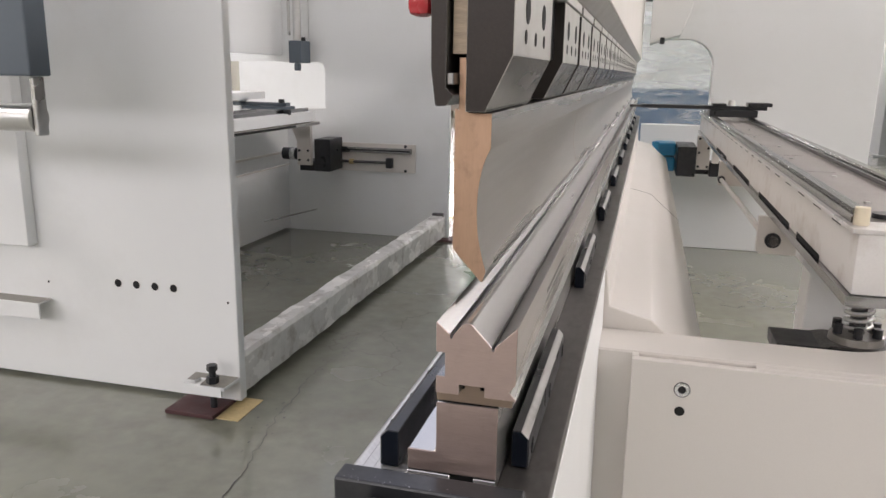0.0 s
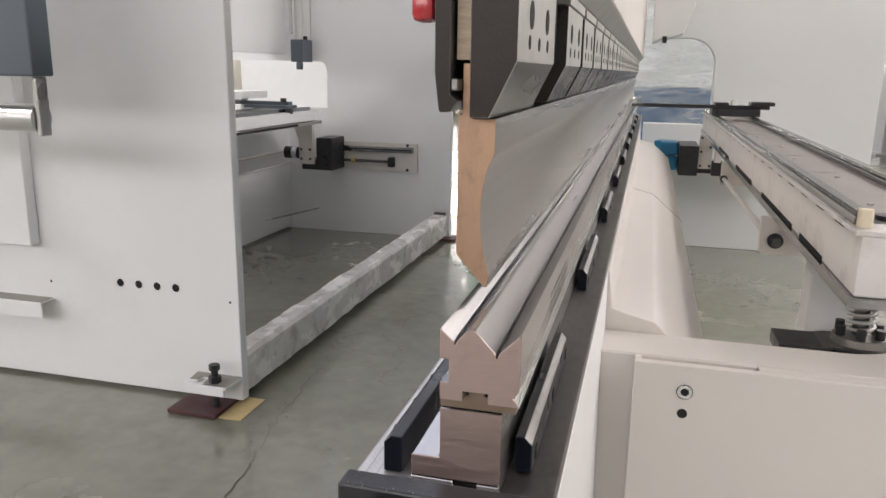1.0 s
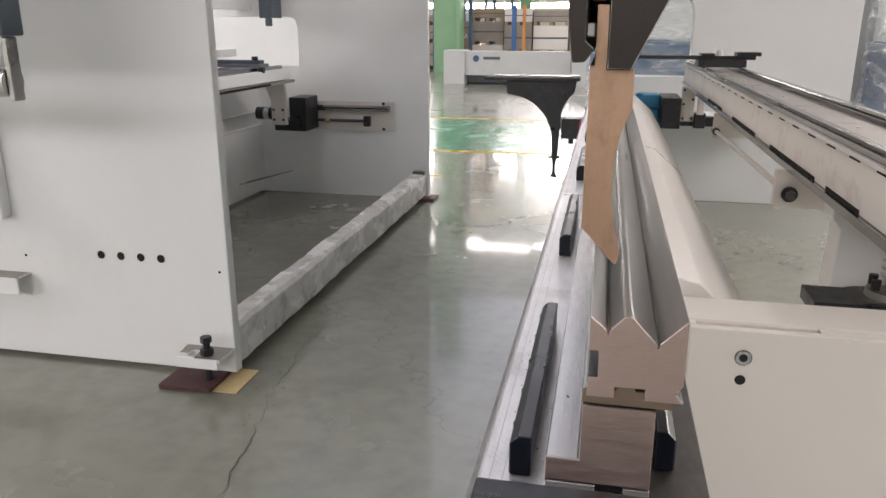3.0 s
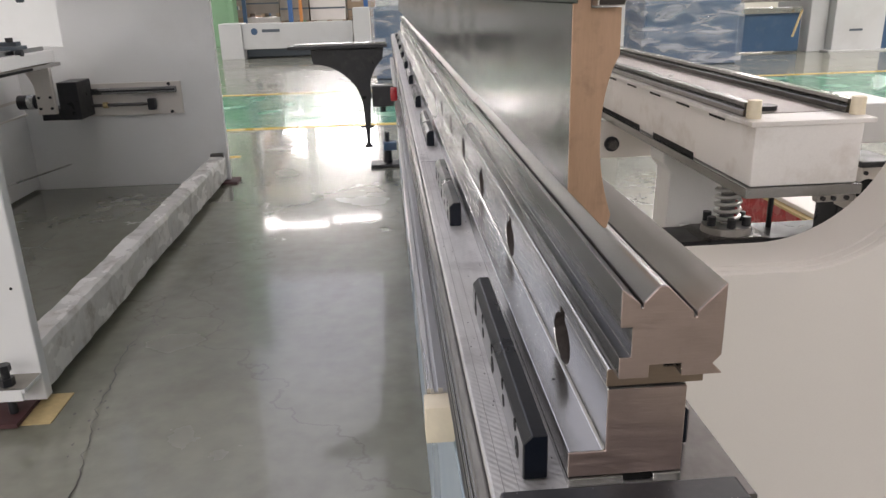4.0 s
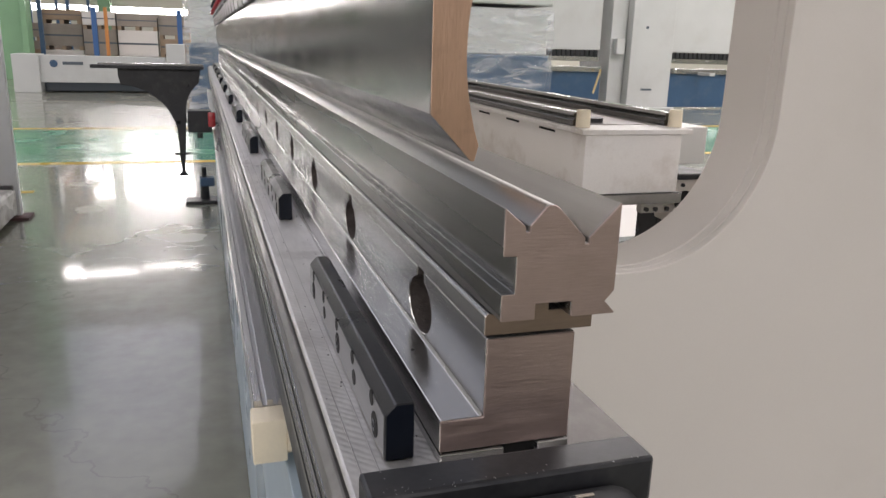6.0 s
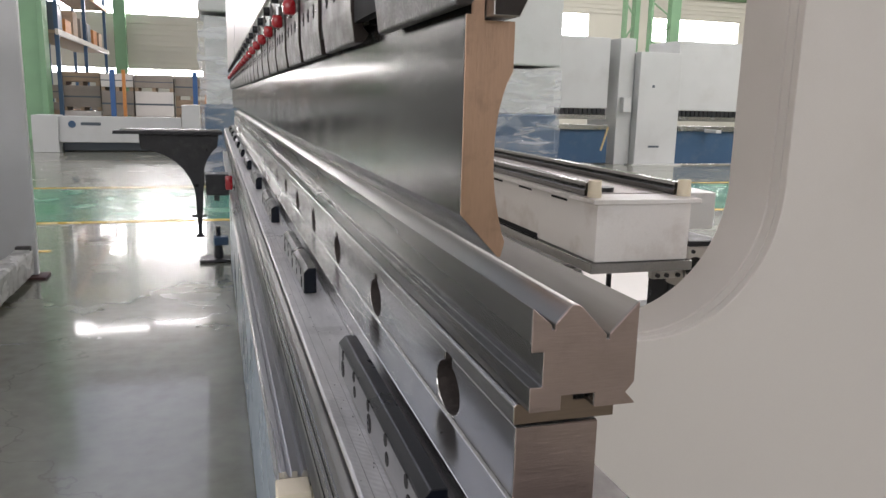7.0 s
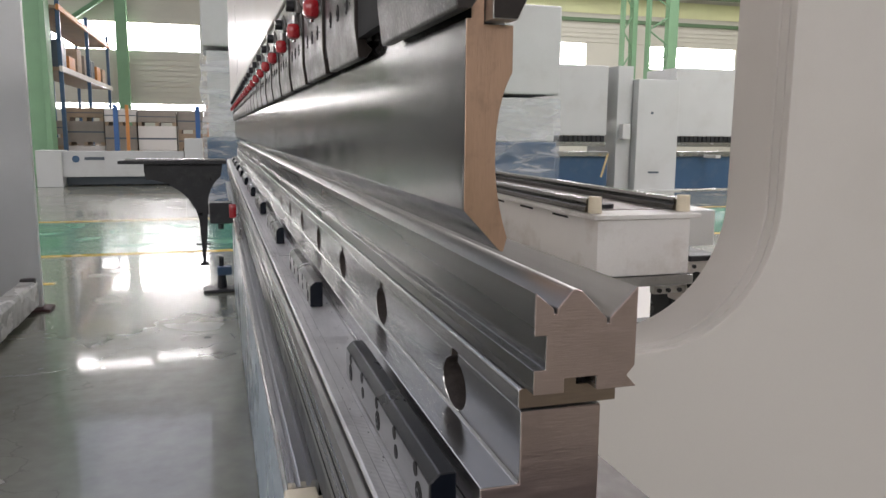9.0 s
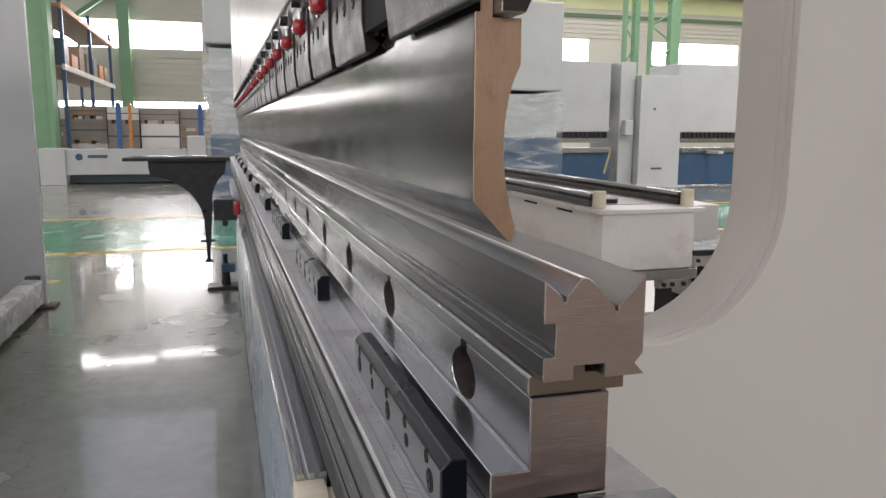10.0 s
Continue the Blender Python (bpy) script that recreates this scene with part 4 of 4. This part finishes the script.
part("motor_flange", bm_box(0.165, 0.21, 4.76, 4.78, 0.63, 0.82, 0.004), M_CYAN, drv)
part("slide_block", bm_box(0.532, 0.60, 4.6, 4.7, 0.62, 0.715, 0.004), M_BLACK, drv)
part("carrier", bm_box(0.44, 0.70, 4.71, 4.78, 0.62, 0.68, 0.004), M_BLACK, drv)
part("bracket", bm_box(0.535, 0.575, 4.5, 4.54, 0.716, 0.8785, 0.003), M_WHITE, drv)
part("frame_rail", bm_box(0.10, 1.1, 5.0, 5.27, 0.60, 0.66, 0.003), M_WHITE_COOL, drv)
# red tray behind
tray = root("parts_crate", (1.5, 2.3, 0.0), "red crate with a pale wooden rim on a dark stand", "crate")
part("box_side", bm_box(1.289, 1.75, 1.985, 2.7, 0.2, 0.44, 0.004), M_RED, tray)
part("rim", bm_box(1.28, 1.76, 1.976, 2.71, 0.4405, 0.452, 0.002), M_PLY, tray, "pale wooden rim")
part("lid", bm_box(1.30, 1.74, 2.0, 2.69, 0.4525, 0.47, 0.004), M_WHITE, tray, "white lid")
part("stand", bm_box(1.32, 1.72, 2.02, 2.66, 0.0, 0.1995, 0.004), M_BLACK, tray)

# ---- white machine alongside ----
MX, MY = -1.30, 1.86
side = root("side_machine", (-2.2, 3.4, 0.0), "white press brake seen from its open rear, tie bar film-wrapped", "press brake")
plate = part("side_frame", bm_prism([(-3.6, 0.015), (MX, 0.015), (MX, 2.7), (-3.6, 2.7)], MY, MY + 0.045, bevel=0.003), M_WHITE_COOL, side)
for i in range(4):
    x = -1.806 + 0.0812 * i
    part("cable_hole", bm_rod((x, MY + 0.001, 0.4405), (x, MY - 0.0006, 0.4405), 0.0155, seg=24), M_DARK, plate)
    bm = bmesh.new()
    bmesh.ops.create_cone(bm, cap_ends=False, segments=24, radius1=0.0165, radius2=0.0155, depth=0.0025, matrix=Matrix.Translation((x, MY - 0.001, 0.4405)) @ pose(0, 0, 0, 90))
    part("hole_rim", bm, M_WHITE, plate)
part("rivet", bm_rod((-1.335, MY, 0.405), (-1.335, MY - 0.001, 0.405), 0.005, seg=12), M_DARK, plate)
part("rivet", bm_rod((-2.13, MY, 0.418), (-2.13, MY - 0.001, 0.418), 0.005, seg=12), M_DARK, plate)
part("cover_box", bm_box(-3.2, -2.16, MY - 0.05, MY - 0.001, 0.568, 1.6, 0.004), M_WHITE_COOL, side, "raised white cover")
ch = [(MY - 0.075, 0.285), (MY - 0.069, 0.285), (MY - 0.069, 0.344), (MY - 0.001, 0.344), (MY - 0.001, 0.350), (MY - 0.075, 0.350)]
channel = part("channel", bm_prism(ch, -3.1, -2.12, "x", bevel=0.001), [M_WHITE_COOL, M_DUST], side, "white folded steel channel with a dusty top")
ear = part("foot_ear", bm_prism([(-1.490, MY - 0.001), (-1.480, MY - 0.075), (-1.445, MY - 0.075), (-1.438, MY - 0.045), (-1.415, MY - 0.045), (-1.405, MY - 0.11), (-1.305, MY - 0.11), (-1.300, MY - 0.001)], 0.100, 0.114, "z", bevel=0.001), [M_WHITE_COOL, M_DUST], side)
for ob in (channel, ear):
    for f in ob.data.polygons:
        if f.normal.z > 0.9:
            f.material_index = 1
part("gusset", bm_box(-1.475, -1.315, MY - 0.112, MY - 0.1, 0.075, 0.114, 0.001), M_WHITE_COOL, ear)
part("levelling_bolt", bm_rod((-1.370, MY - 0.075, 0.018), (-1.370, MY - 0.075, 0.178), 0.013), M_BLACK, ear)
part("bolt_nut", bm_rod((-1.370, MY - 0.075, 0.1145), (-1.370, MY - 0.075, 0.14), 0.023, seg=6), M_BLACK, ear)
part("bolt_head", bm_rod((-1.370, MY - 0.075, 0.163), (-1.370, MY - 0.075, 0.185), 0.02, seg=6), M_BLACK, ear)
thing("packing_plate", bm_box(-1.530, -1.330, MY - 0.15, MY + 0.03, 0.0035, 0.018, 0.001), M_PAD, "dark red-brown packing plate on the floor under the machine foot", "packing plate")
thing("plywood_pad", bm_box(-1.400, -1.240, MY - 0.13, MY + 0.06, 0.0, 0.003), M_PLY, "thin plywood pad on the floor under the packing plate", "packing plate")
# far frame with its throat
F0 = 4.93
out = [(-3.6, 0.001), (-1.29, 0.001), (-1.29, 2.7), (-2.275, 2.7), (-2.275, 1.9), (-2.40, 1.9), (-2.40, 1.31)] + arc(-2.34, 1.245, 0.065, 90, 0, 8) + [(-2.275, 0.965), (-3.6, 0.965)]
part("side_frame", bm_prism(out, F0, F0 + 0.05, bevel=0.002), M_WHITE_COOL, side)
part("upper_frame", bm_box(-3.6, -2.405, F0 + 0.002, F0 + 0.048, 1.31, 2.7), M_WHITE_COOL, side)
part("beam_back", bm_box(-2.75, -2.60, MY + 0.05, F0 - 0.002, 0.02, 0.93, 0.002), M_WHITE_COOL, side)
part("beam_lip", bm_box(-2.7, -2.585, MY + 0.05, F0 - 0.002, 0.62, 0.635, 0.001), M_WHITE, side)
part("beam_lip", bm_box(-2.7, -2.585, MY + 0.05, F0 - 0.002, 0.52, 0.53, 0.001), M_WHITE, side)
part("ram_back", bm_box(-2.75, -2.62, MY + 0.05, F0 - 0.002, 1.36, 2.5, 0.002), M_WHITE_COOL, side)
part("stay", bm_rod((-2.55, 4.4, 0.16), (-2.35, 4.9, 0.18), 0.006), M_SILVER, side)
wrapbar = bm_prism([(-1.407, 0.035), (-1.308, 0.035), (-1.306, 0.175), (-1.318, 0.193), (-1.397, 0.193), (-1.407, 0.18)], MY + 0.05, F0 - 0.01)
bmesh.ops.subdivide_edges(wrapbar, edges=[e for e in wrapbar.edges if abs(e.verts[0].co.y - e.verts[1].co.y) > 1], cuts=120)
for v in wrapbar.verts:
    s = noise.noise(v.co * 9) * 0.006 + noise.noise(v.co * 31) * 0.003
    v.co.x += s
    v.co.z += noise.noise(v.co * 13 + Vector((5, 1, 3))) * 0.006
part("tie_bar", wrapbar, M_BARWRAP, side, "steel tie bar wrapped in crumpled clear film")
part("floor_pad", bm_box(-1.38, -1.23, F0 - 0.09, F0 + 0.08, 0.0, 0.016, 0.002), M_PAD, side)
part("bar_shoe", bm_box(-1.402, -1.312, F0 - 0.055, F0 - 0.012, 0.02, 0.212, 0.008), M_CLAMP, side)
# its back gauge
part("gauge_beam", bm_box(-2.46, -2.185, MY + 0.3, 4.55, 0.895, 0.965, 0.003), M_WHITE_COOL, side)
part("gauge_plate", bm_box(-2.47, -2.175, MY + 0.3, 4.6, 0.868, 0.889, 0.002), M_CLAMP_BACK, side)
part("gauge_slot", bm_box(-2.1745, -2.172, 3.2, 4.2, 0.871, 0.886), M_DARK, side)
part("gauge_rail", bm_box(-2.45, -2.43, MY + 0.3, 4.5, 0.966, 0.99, 0.002), M_RAIL, side)
part("gauge_rail", bm_box(-2.24, -2.22, MY + 0.3, 4.5, 0.966, 0.99, 0.002), M_RAIL, side)
part("gauge_carriage", bm_box(-2.52, -2.20, 4.1, 4.25, 0.991, 1.012, 0.004), M_GREY, side)
part("gauge_finger", bm_box(-2.95, -2.21, 4.14, 4.2, 1.0125, 1.036, 0.002), M_GREY, side)
part("finger_knob", bm_rod((-2.235, 4.12, 1.0365), (-2.235, 4.12, 1.06), 0.02), M_BLACK, side)
part("finger_knob", bm_rod((-2.21, 4.12, 0.975), (-2.175, 4.12, 0.975), 0.018), M_BLACK, side)
part("gauge_cover", bm_box(-2.75, -2.50, 3.9, 4.4, 1.05, 1.10, 0.004), M_WHITE_COOL, side)
part("cover_post", bm_box(-2.60, -2.56, 4.2, 4.24, 0.86, 1.05, 0.004), M_WHITE_COOL, side)
arm_plate = part("gauge_arm", bm_prism([(-2.43, 0.866), (-2.265, 0.866), (-2.265, 0.562), (-2.375, 0.562), (-2.375, 0.74), (-2.40, 0.80)], 4.62, 4.66, bevel=0.003), M_WHITE, side)
for x, z in ((-2.355, 0.60), (-2.285, 0.60), (-2.355, 0.67), (-2.285, 0.67)):
    part("arm_bolt", bm_rod((x, 4.62, z), (x, 4.612, z), 0.009, seg=10), M_BLACK, arm_plate)
part("slide_block", bm_box(-2.255, -2.13, 4.66, F0 - 0.024, 0.515, 0.755, 0.006), M_BLACK, side)
part("slide_foot", bm_box(-2.38, -2.262, 4.67, 4.85, 0.515, 0.59, 0.006), M_BLACK, side)
part("arm_drum", bm_rod((-2.50, 4.66, 0.64), (-2.385, 4.66, 0.64), 0.045), M_BLACK, side)
part("drum_ring", bm_rod((-2.44, 4.66, 0.64), (-2.40, 4.66, 0.64), 0.047), M_SILVER, side)
lr = part("linear_unit", bm_box(-2.22, -1.545, F0 - 0.022, F0 - 0.001, 0.50, 0.715, 0.002), M_WHITE, side, "white linear slide plate")
part("rail", bm_box(-2.2, -1.57, F0 - 0.05, F0 - 0.0225, 0.645, 0.685, 0.003), M_RAIL, lr)
part("rail_groove", bm_box(-2.2, -1.58, F0 - 0.054, F0 - 0.0505, 0.66, 0.67), M_BLACK, lr)
part("screw", bm_rod((-2.2, F0 - 0.05, 0.575), (-1.72, F0 - 0.05, 0.575), 0.011), M_CLAMP, lr)
part("bearing", bm_box(-1.765, -1.715, F0 - 0.075, F0 - 0.0225, 0.535, 0.612, 0.008), M_BLACK, lr)
part("bearing", bm_rod((-2.06, F0 - 0.05, 0.575), (-2.03, F0 - 0.05, 0.575), 0.02), M_PLY, lr)
for x, z in ((-1.62, 0.70), (-1.62, 0.515)):
    part("bolt", bm_rod((x, F0 - 0.0225, z), (x, F0 - 0.032, z), 0.012, seg=6), M_BLACK, lr)
part("hydraulic_valve", bm_box(-2.46, -2.365, 4.7, 4.88, 1.30, 1.46, 0.008), M_GREY, side)
part("hydraulic_pipe", bm_rod((-2.425, 4.78, 1.46), (-2.425, 4.78, 1.95), 0.03), M_SILVER, side)
part("hydraulic_pipe", bm_rod((-2.49, 4.78, 1.5), (-2.49, 4.78, 1.95), 0.012), M_SILVER, side)
part("valve_hook", bm_box(-2.42, -2.375, 4.70, 4.74, 1.245, 1.30, 0.01), M_GREY, side)
for x in (-2.445, -2.38):
    part("valve_cap", bm_rod((x, 4.79, 1.46), (x, 4.79, 1.485), 0.016, seg=14), M_BLACK, side)
part("beyond_panel", bm_box(-3.9, -2.0, 6.5, 6.6, 0.0, 2.2, 0.004), M_WHITE_COOL, side)
# pendant in front of it
pend = root("control_pendant", (-1.9, 1.3, 1.0), "slate grey control panel on a silver swing arm", "control panel")
part("panel", bm_box(-2.5, -1.541, 1.25, 1.33, 1.223, 1.9, 0.006), M_GREY, pend)
part("arm_tube", bm_rod((-2.6, 1.30, 1.105), (-1.5735, 1.30, 1.105), 0.040, seg=28), M_SILVER, pend, smooth=True)
part("arm_bracket", bm_box(-1.572, -1.556, 1.275, 1.318, 1.055, 1.222, 0.005), M_SILVER, pend)
part("wall_bracket", bm_box(-2.66, -2.56, 1.27, 1.809, 1.05, 1.16, 0.004), M_SILVER, pend)

# ---- things farther off ----


def far_brake(x0, x1, y, label, post=0.5):
    """A white and blue press brake standing across the aisle, front towards the walk."""
    r = root("distant_press_brake", ((x0 + x1) / 2, y, 0), label, "press brake", "press brakes across the aisle")
    w = x1 - x0
    part("column", bm_box(x0, x0 + 0.95, y - 0.1, y + 1.2, 0.03, 2.24, 0.01), M_FAR, r)
    part("column", bm_box(x1 - post, x1, y - 0.05, y + 1.2, 0, 2.5, 0.01), M_FAR, r)
    part("foot", bm_box(x0 - 0.1, x0 + 1.05, y - 0.2, y + 1.3, 0, 0.03, 0.004), M_FAR, r)
    part("control_box", bm_box(x1 - 0.28, x1 - 0.1, y - 0.2, y - 0.051, 1.05, 1.35, 0.01), M_FAR, r)
    part("hand_rail", bm_rod((x1 - 0.62, y - 0.25, 0.75), (x1 - 0.78, y - 0.3, 0.3), 0.02), M_PLY, r)
    part("ram", bm_box(x0 + 0.96, x1 - 0.51, y + 0.05, y + 0.3, 1.12, 2.5, 0.01), M_FAR, r)
    part("top", bm_box(x0 + 0.96, x1 - 0.51, y + 0.3, y + 1.2, 1.6, 2.5, 0.01), M_FAR, r)
    n = int(w / 0.16)
    for i in range(n):
        a = x0 + 1.0 + (w - 1.55) * i / n
        part("clamp", bm_box(a, a + (w - 1.55) / n * 0.75, y - 0.0, y + 0.12, 0.99, 1.115, 0.004), M_BLACK, r)
    part("punch_line", bm_box(x0 + 0.98, x1 - 0.53, y + 0.03, y + 0.08, 0.90, 0.989), M_RAIL, r)
    part("table", bm_box(x0 + 0.98, x1 - 0.53, y - 0.1, y + 0.2, 0.70, 0.80, 0.004), M_RAIL, r)
    part("apron", bm_box(x0 + 0.96, x1 - 0.51, y - 0.05, y + 0.25, 0.03, 0.699, 0.01), M_BLUE, r, "dark blue lower beam")
    part("arm", bm_box(x0 + 1.6, x0 + 1.72, y - 0.5, y - 0.1, 0.68, 0.74, 0.004), M_FAR, r)
    part("badge", bm_box(x0 + 0.3, x0 + 0.55, y - 0.1035, y - 0.1005, 0.36, 0.40), M_GREY, r)
    part("badge", bm_box(x0 + 0.3, x0 + 0.36, y - 0.1035, y - 0.1005, 1.55, 1.60), M_GREY, r)
    return r


far_brake(7.95, 12.2, 13.3, "white press brake with a dark blue lower beam across the aisle")
far_brake(3.85, 7.94, 13.45, "white press brake with a dark blue lower beam across the aisle", 0.34)


def wrapped(x0, x1, y0, y1, h, blue, film, label):
    r = root("wrapped_machine", ((x0 + x1) / 2, (y0 + y1) / 2, 0), label, "wrapped machine", "film-wrapped machines")
    part("lower_body", bm_box(x0 + 0.05, x1 - 0.05, y0 + 0.05, y1 - 0.05, 0, blue, 0.02), M_BLUE, r, "blue painted base")
    part("middle_body", bm_box(x0 + 0.08, x1 - 0.08, y0 + 0.08, y1 - 0.08, blue + 0.001, film, 0.02), M_FAR, r)
    part("upper_body", bm_box(x0 + 0.02, x1 - 0.02, y0 + 0.02, y1 - 0.02, film + 0.06, h, 0.03), M_FAR, r)
    bm = bm_box(x0, x1, y0, y1, 0.02, film)
    bmesh.ops.subdivide_edges(bm, edges=list(bm.edges), cuts=18, use_grid_fill=True)
    for v in bm.verts:
        k = noise.noise(Vector((v.co.x * 2, v.co.y * 2, v.co.z * 5))) * 0.05
        v.co.x += k
        v.co.y += k * 0.7
    part("stretch_film", bm, M_FILM, r, "creased clear stretch film", smooth=True)


wrapped(-0.35, 1.6, 11.3, 13.0, 3.4, 1.05, 2.3, "tall machine with a blue base wrapped in clear film")
wrapped(3.95, 5.6, 11.8, 13.1, 3.3, 1.0, 1.75, "machine with a blue base wrapped in creased clear film")
low = root("long_white_machine", (-3.0, 16.6, 0), "long low white machine bed with a blue badge", "machine")
part("front", bm_box(-3.58, -0.82, 16.3, 16.5, 0.2, 0.72, 0.01), M_FAR, low)
part("leg", bm_box(-3.6, -3.13, 16.25, 16.9, 0, 0.73, 0.01), M_FAR, low)
part("leg", bm_box(-0.80, -0.45, 16.2, 16.9, 0, 0.98, 0.01), M_FAR, low)
part("base", bm_box(-3.12, -0.81, 16.6, 17.3, 0.02, 0.19, 0.01), M_GREY, low)
part("badge", bm_rod((-2.88, 16.298, 0.56), (-2.88, 16.292, 0.56), 0.07), M_BLUE, low)
part("badge", bm_box(-2.72, -2.35, 16.292, 16.298, 0.54, 0.60), M_GREY, low)
random.seed(4)
x = -7.6
while x < 6:
    w, z = random.uniform(0.75, 1.15), 0.0
    y = 22 + random.uniform(0, 0.25)
    top = random.uniform(1.45, 1.78)
    while z < top - 0.25:
        h = min(random.uniform(0.45, 0.95), top - z)
        r = root("crate", (x, y, z), "brown packed crate on a pallet, stacked against the racks", "crate", "crates")
        part("body", bm_box(x, x + w - 0.04, y, y + 0.9, z + 0.1, z + h, 0.01), random.choice((M_CRATE, M_CRATE, M_CARTON, M_WHITE)), r)
        for k in range(3):
            a = x + (w - 0.14) * k / 2
            part("pallet_block", bm_box(a, a + 0.1, y, y + 0.9, z, z + 0.0995), M_CRATE, r)
        part("band", bm_box(x - 0.004, x + w - 0.036, y - 0.006, y - 0.001, z + 0.1 + (h - 0.1) * 0.45, z + 0.1 + (h - 0.1) * 0.52), M_GREY, r)
        z += h + 0.002
    x += w
for i, x in enumerate((-7.2, -4.98, -2.76, -0.69, 2.2)):
    r = root("storage_rack", (x, 21.6, 0), "blue rack upright with orange beams", "rack", "racks")
    part("upright", bm_box(x, x + 0.12, 21.5, 21.62, 0, 1.8 if i else 4.2), M_RACKBLUE, r)
    part("upright", bm_box(x + 0.3, x + 0.38, 21.52, 21.62, 0, 1.8 if i else 4.2), M_ORANGE, r, "orange upright")
rack = root("pallet_rack", (-4.5, 24, 0), "loaded pallet rack with orange beams and boxes", "rack", "racks")
for y in (21.6, 26.2, 31.0):
    for x in (-5.0, -3.95):
        part("upright", bm_box(x - 0.05, x + 0.05, y - 0.05, y + 0.05, 0, 4.6), M_BLUE, rack)
for z in (2.62, 4.15):
    part("beam", bm_box(-3.95, -3.88, 21.4, 31.4, z, z + 0.14, 0.005), M_WHITE if z < 3 else M_ORANGE, rack)
    part("deck", bm_box(-5.0, -3.96, 21.4, 31.4, z + 0.03, z + 0.11), M_CRATE, rack)
for i in range(7):
    for z in (2.74, 0.0):
        h = random.uniform(0.4, 0.95)
        y = 21.9 + 1.3 * i
        part("carton", bm_box(-4.95, -4.0, y, y + random.uniform(0.7, 1.0), z, z + h, 0.01), (M_CRATE, M_CARTON, M_GREY, M_ORANGE)[(i + int(z)) % 4], rack)
# long crack in the floor between the two machines
random.seed(21)
CRACK = [(-1.0, 1.15), (-1.03, 1.32), (-1.05, 1.47), (-1.096, 1.667), (-1.13, 1.82), (-1.138, 2.0), (-1.172, 2.264), (-1.145, 2.48), (-1.155, 2.757), (-1.108, 3.05), (-1.07, 3.21)]
bm = bmesh.new()
for (xa, ya), (xb, yb) in zip(CRACK, CRACK[1:]):
    last = None
    for k in range(9):
        t = k / 8
        jag = noise.noise(Vector((xa + t * (xb - xa), ya + t * (yb - ya), 3)) * 22) * 0.022
        w = 0.0010 + 0.0030 * max(0, noise.noise(Vector((xa, ya + t * (yb - ya), 9)) * 9) + 0.25)
        x, y = xa + t * (xb - xa) + jag, ya + t * (yb - ya)
        pair = (bm.verts.new((x - w, y, 0.0012)), bm.verts.new((x + w, y, 0.0012)))
        if last:
            bm.faces.new((last[0], last[1], pair[1], pair[0]))
        last = pair
for i in range(26):
    x, y = random.choice(CRACK[3:8])
    x, y = x + random.gauss(0, 0.03), y + random.gauss(0, 0.09)
    d = random.uniform(0.002, 0.006)
    ring = [bm.verts.new((x + d * math.cos(a) * random.uniform(0.5, 1.2), y + 1.6 * d * math.sin(a), 0.0012)) for a in (0, 1.2, 2.5, 3.8, 5.1)]
    bm.faces.new(ring)
part("crack", bm, M_CRACK, floor_ob, "dark crack with chipped edges")
for x, y, w, l in ((-0.62, 0.72, 0.05, 0.006), (-0.6, 0.67, 0.03, 0.012), (-0.55, 0.665, 0.008, 0.008), (-0.72, 0.66, 0.02, 0.006)):
    part("scuff", bm_box(x, x + w, y, y + l, -0.001, 0.0011), M_CRACK, floor_ob)
# swarf on the bed end
random.seed(11)
bm = bmesh.new()
for i in range(52):
    if i < 34:
        x, y, z = random.uniform(-0.085, 0.045), random.uniform(-0.0435, -0.022), 0.9537
    else:
        x, y, z = random.choice((random.uniform(-0.09, -0.075), random.uniform(-0.058, -0.048))), random.uniform(-0.015, 0.8), 0.9387
    if i < 26:
        y = -0.0428 + random.uniform(-0.001, 0.003)
    d = random.uniform(0.00015, 0.0004)
    bm_box(x, x + d, y, y + d * random.uniform(0.5, 2), z, z + d * 0.6, bm=bm)
grit = bmesh.new()
for i in range(110):
    x, y = random.choice((random.uniform(-0.091, -0.076), random.uniform(-0.057, -0.048), random.uniform(-0.085, -0.045))), random.uniform(-0.015, 1.2)
    d = random.uniform(0.0003, 0.0009)
    bm_box(x, x + d, y, y + d * random.uniform(0.6, 2.2), 0.9387, 0.9387 + d * 0.6, bm=grit)
thing("grit", grit, M_DARK, "dark specks of grit scattered on the bed", "grit", kind="stuff")
thing("swarf", bm, M_SILVER, "tiny bright metal chips scattered on the bed end", "swarf", kind="stuff")
for i, (x, y) in enumerate(((-0.0365, 0.091), (-0.036, 0.33), (-0.037, 0.57), (-0.0355, 0.82))):
    part("dowel_hole", bm_rod((x, y, 0.9626), (x, y, 0.9631), 0.0012, seg=12), M_DARK, base)
# worn stamped marking on the rear face of the nearest die, illegible
bm = bmesh.new()
for row in range(3):
    y = 0.16
    while y < 0.30:
        w = random.uniform(0.004, 0.011)
        bm_box(0.0382, 0.0385, y, y + w, 1.0345 + row * 0.0085, 1.0345 + row * 0.0085 + 0.0045, bm=bm)
        y += w + 0.004
thing("die_marking", bm, M_CLAMP, "worn dark stamped marking on the die side", "marking")
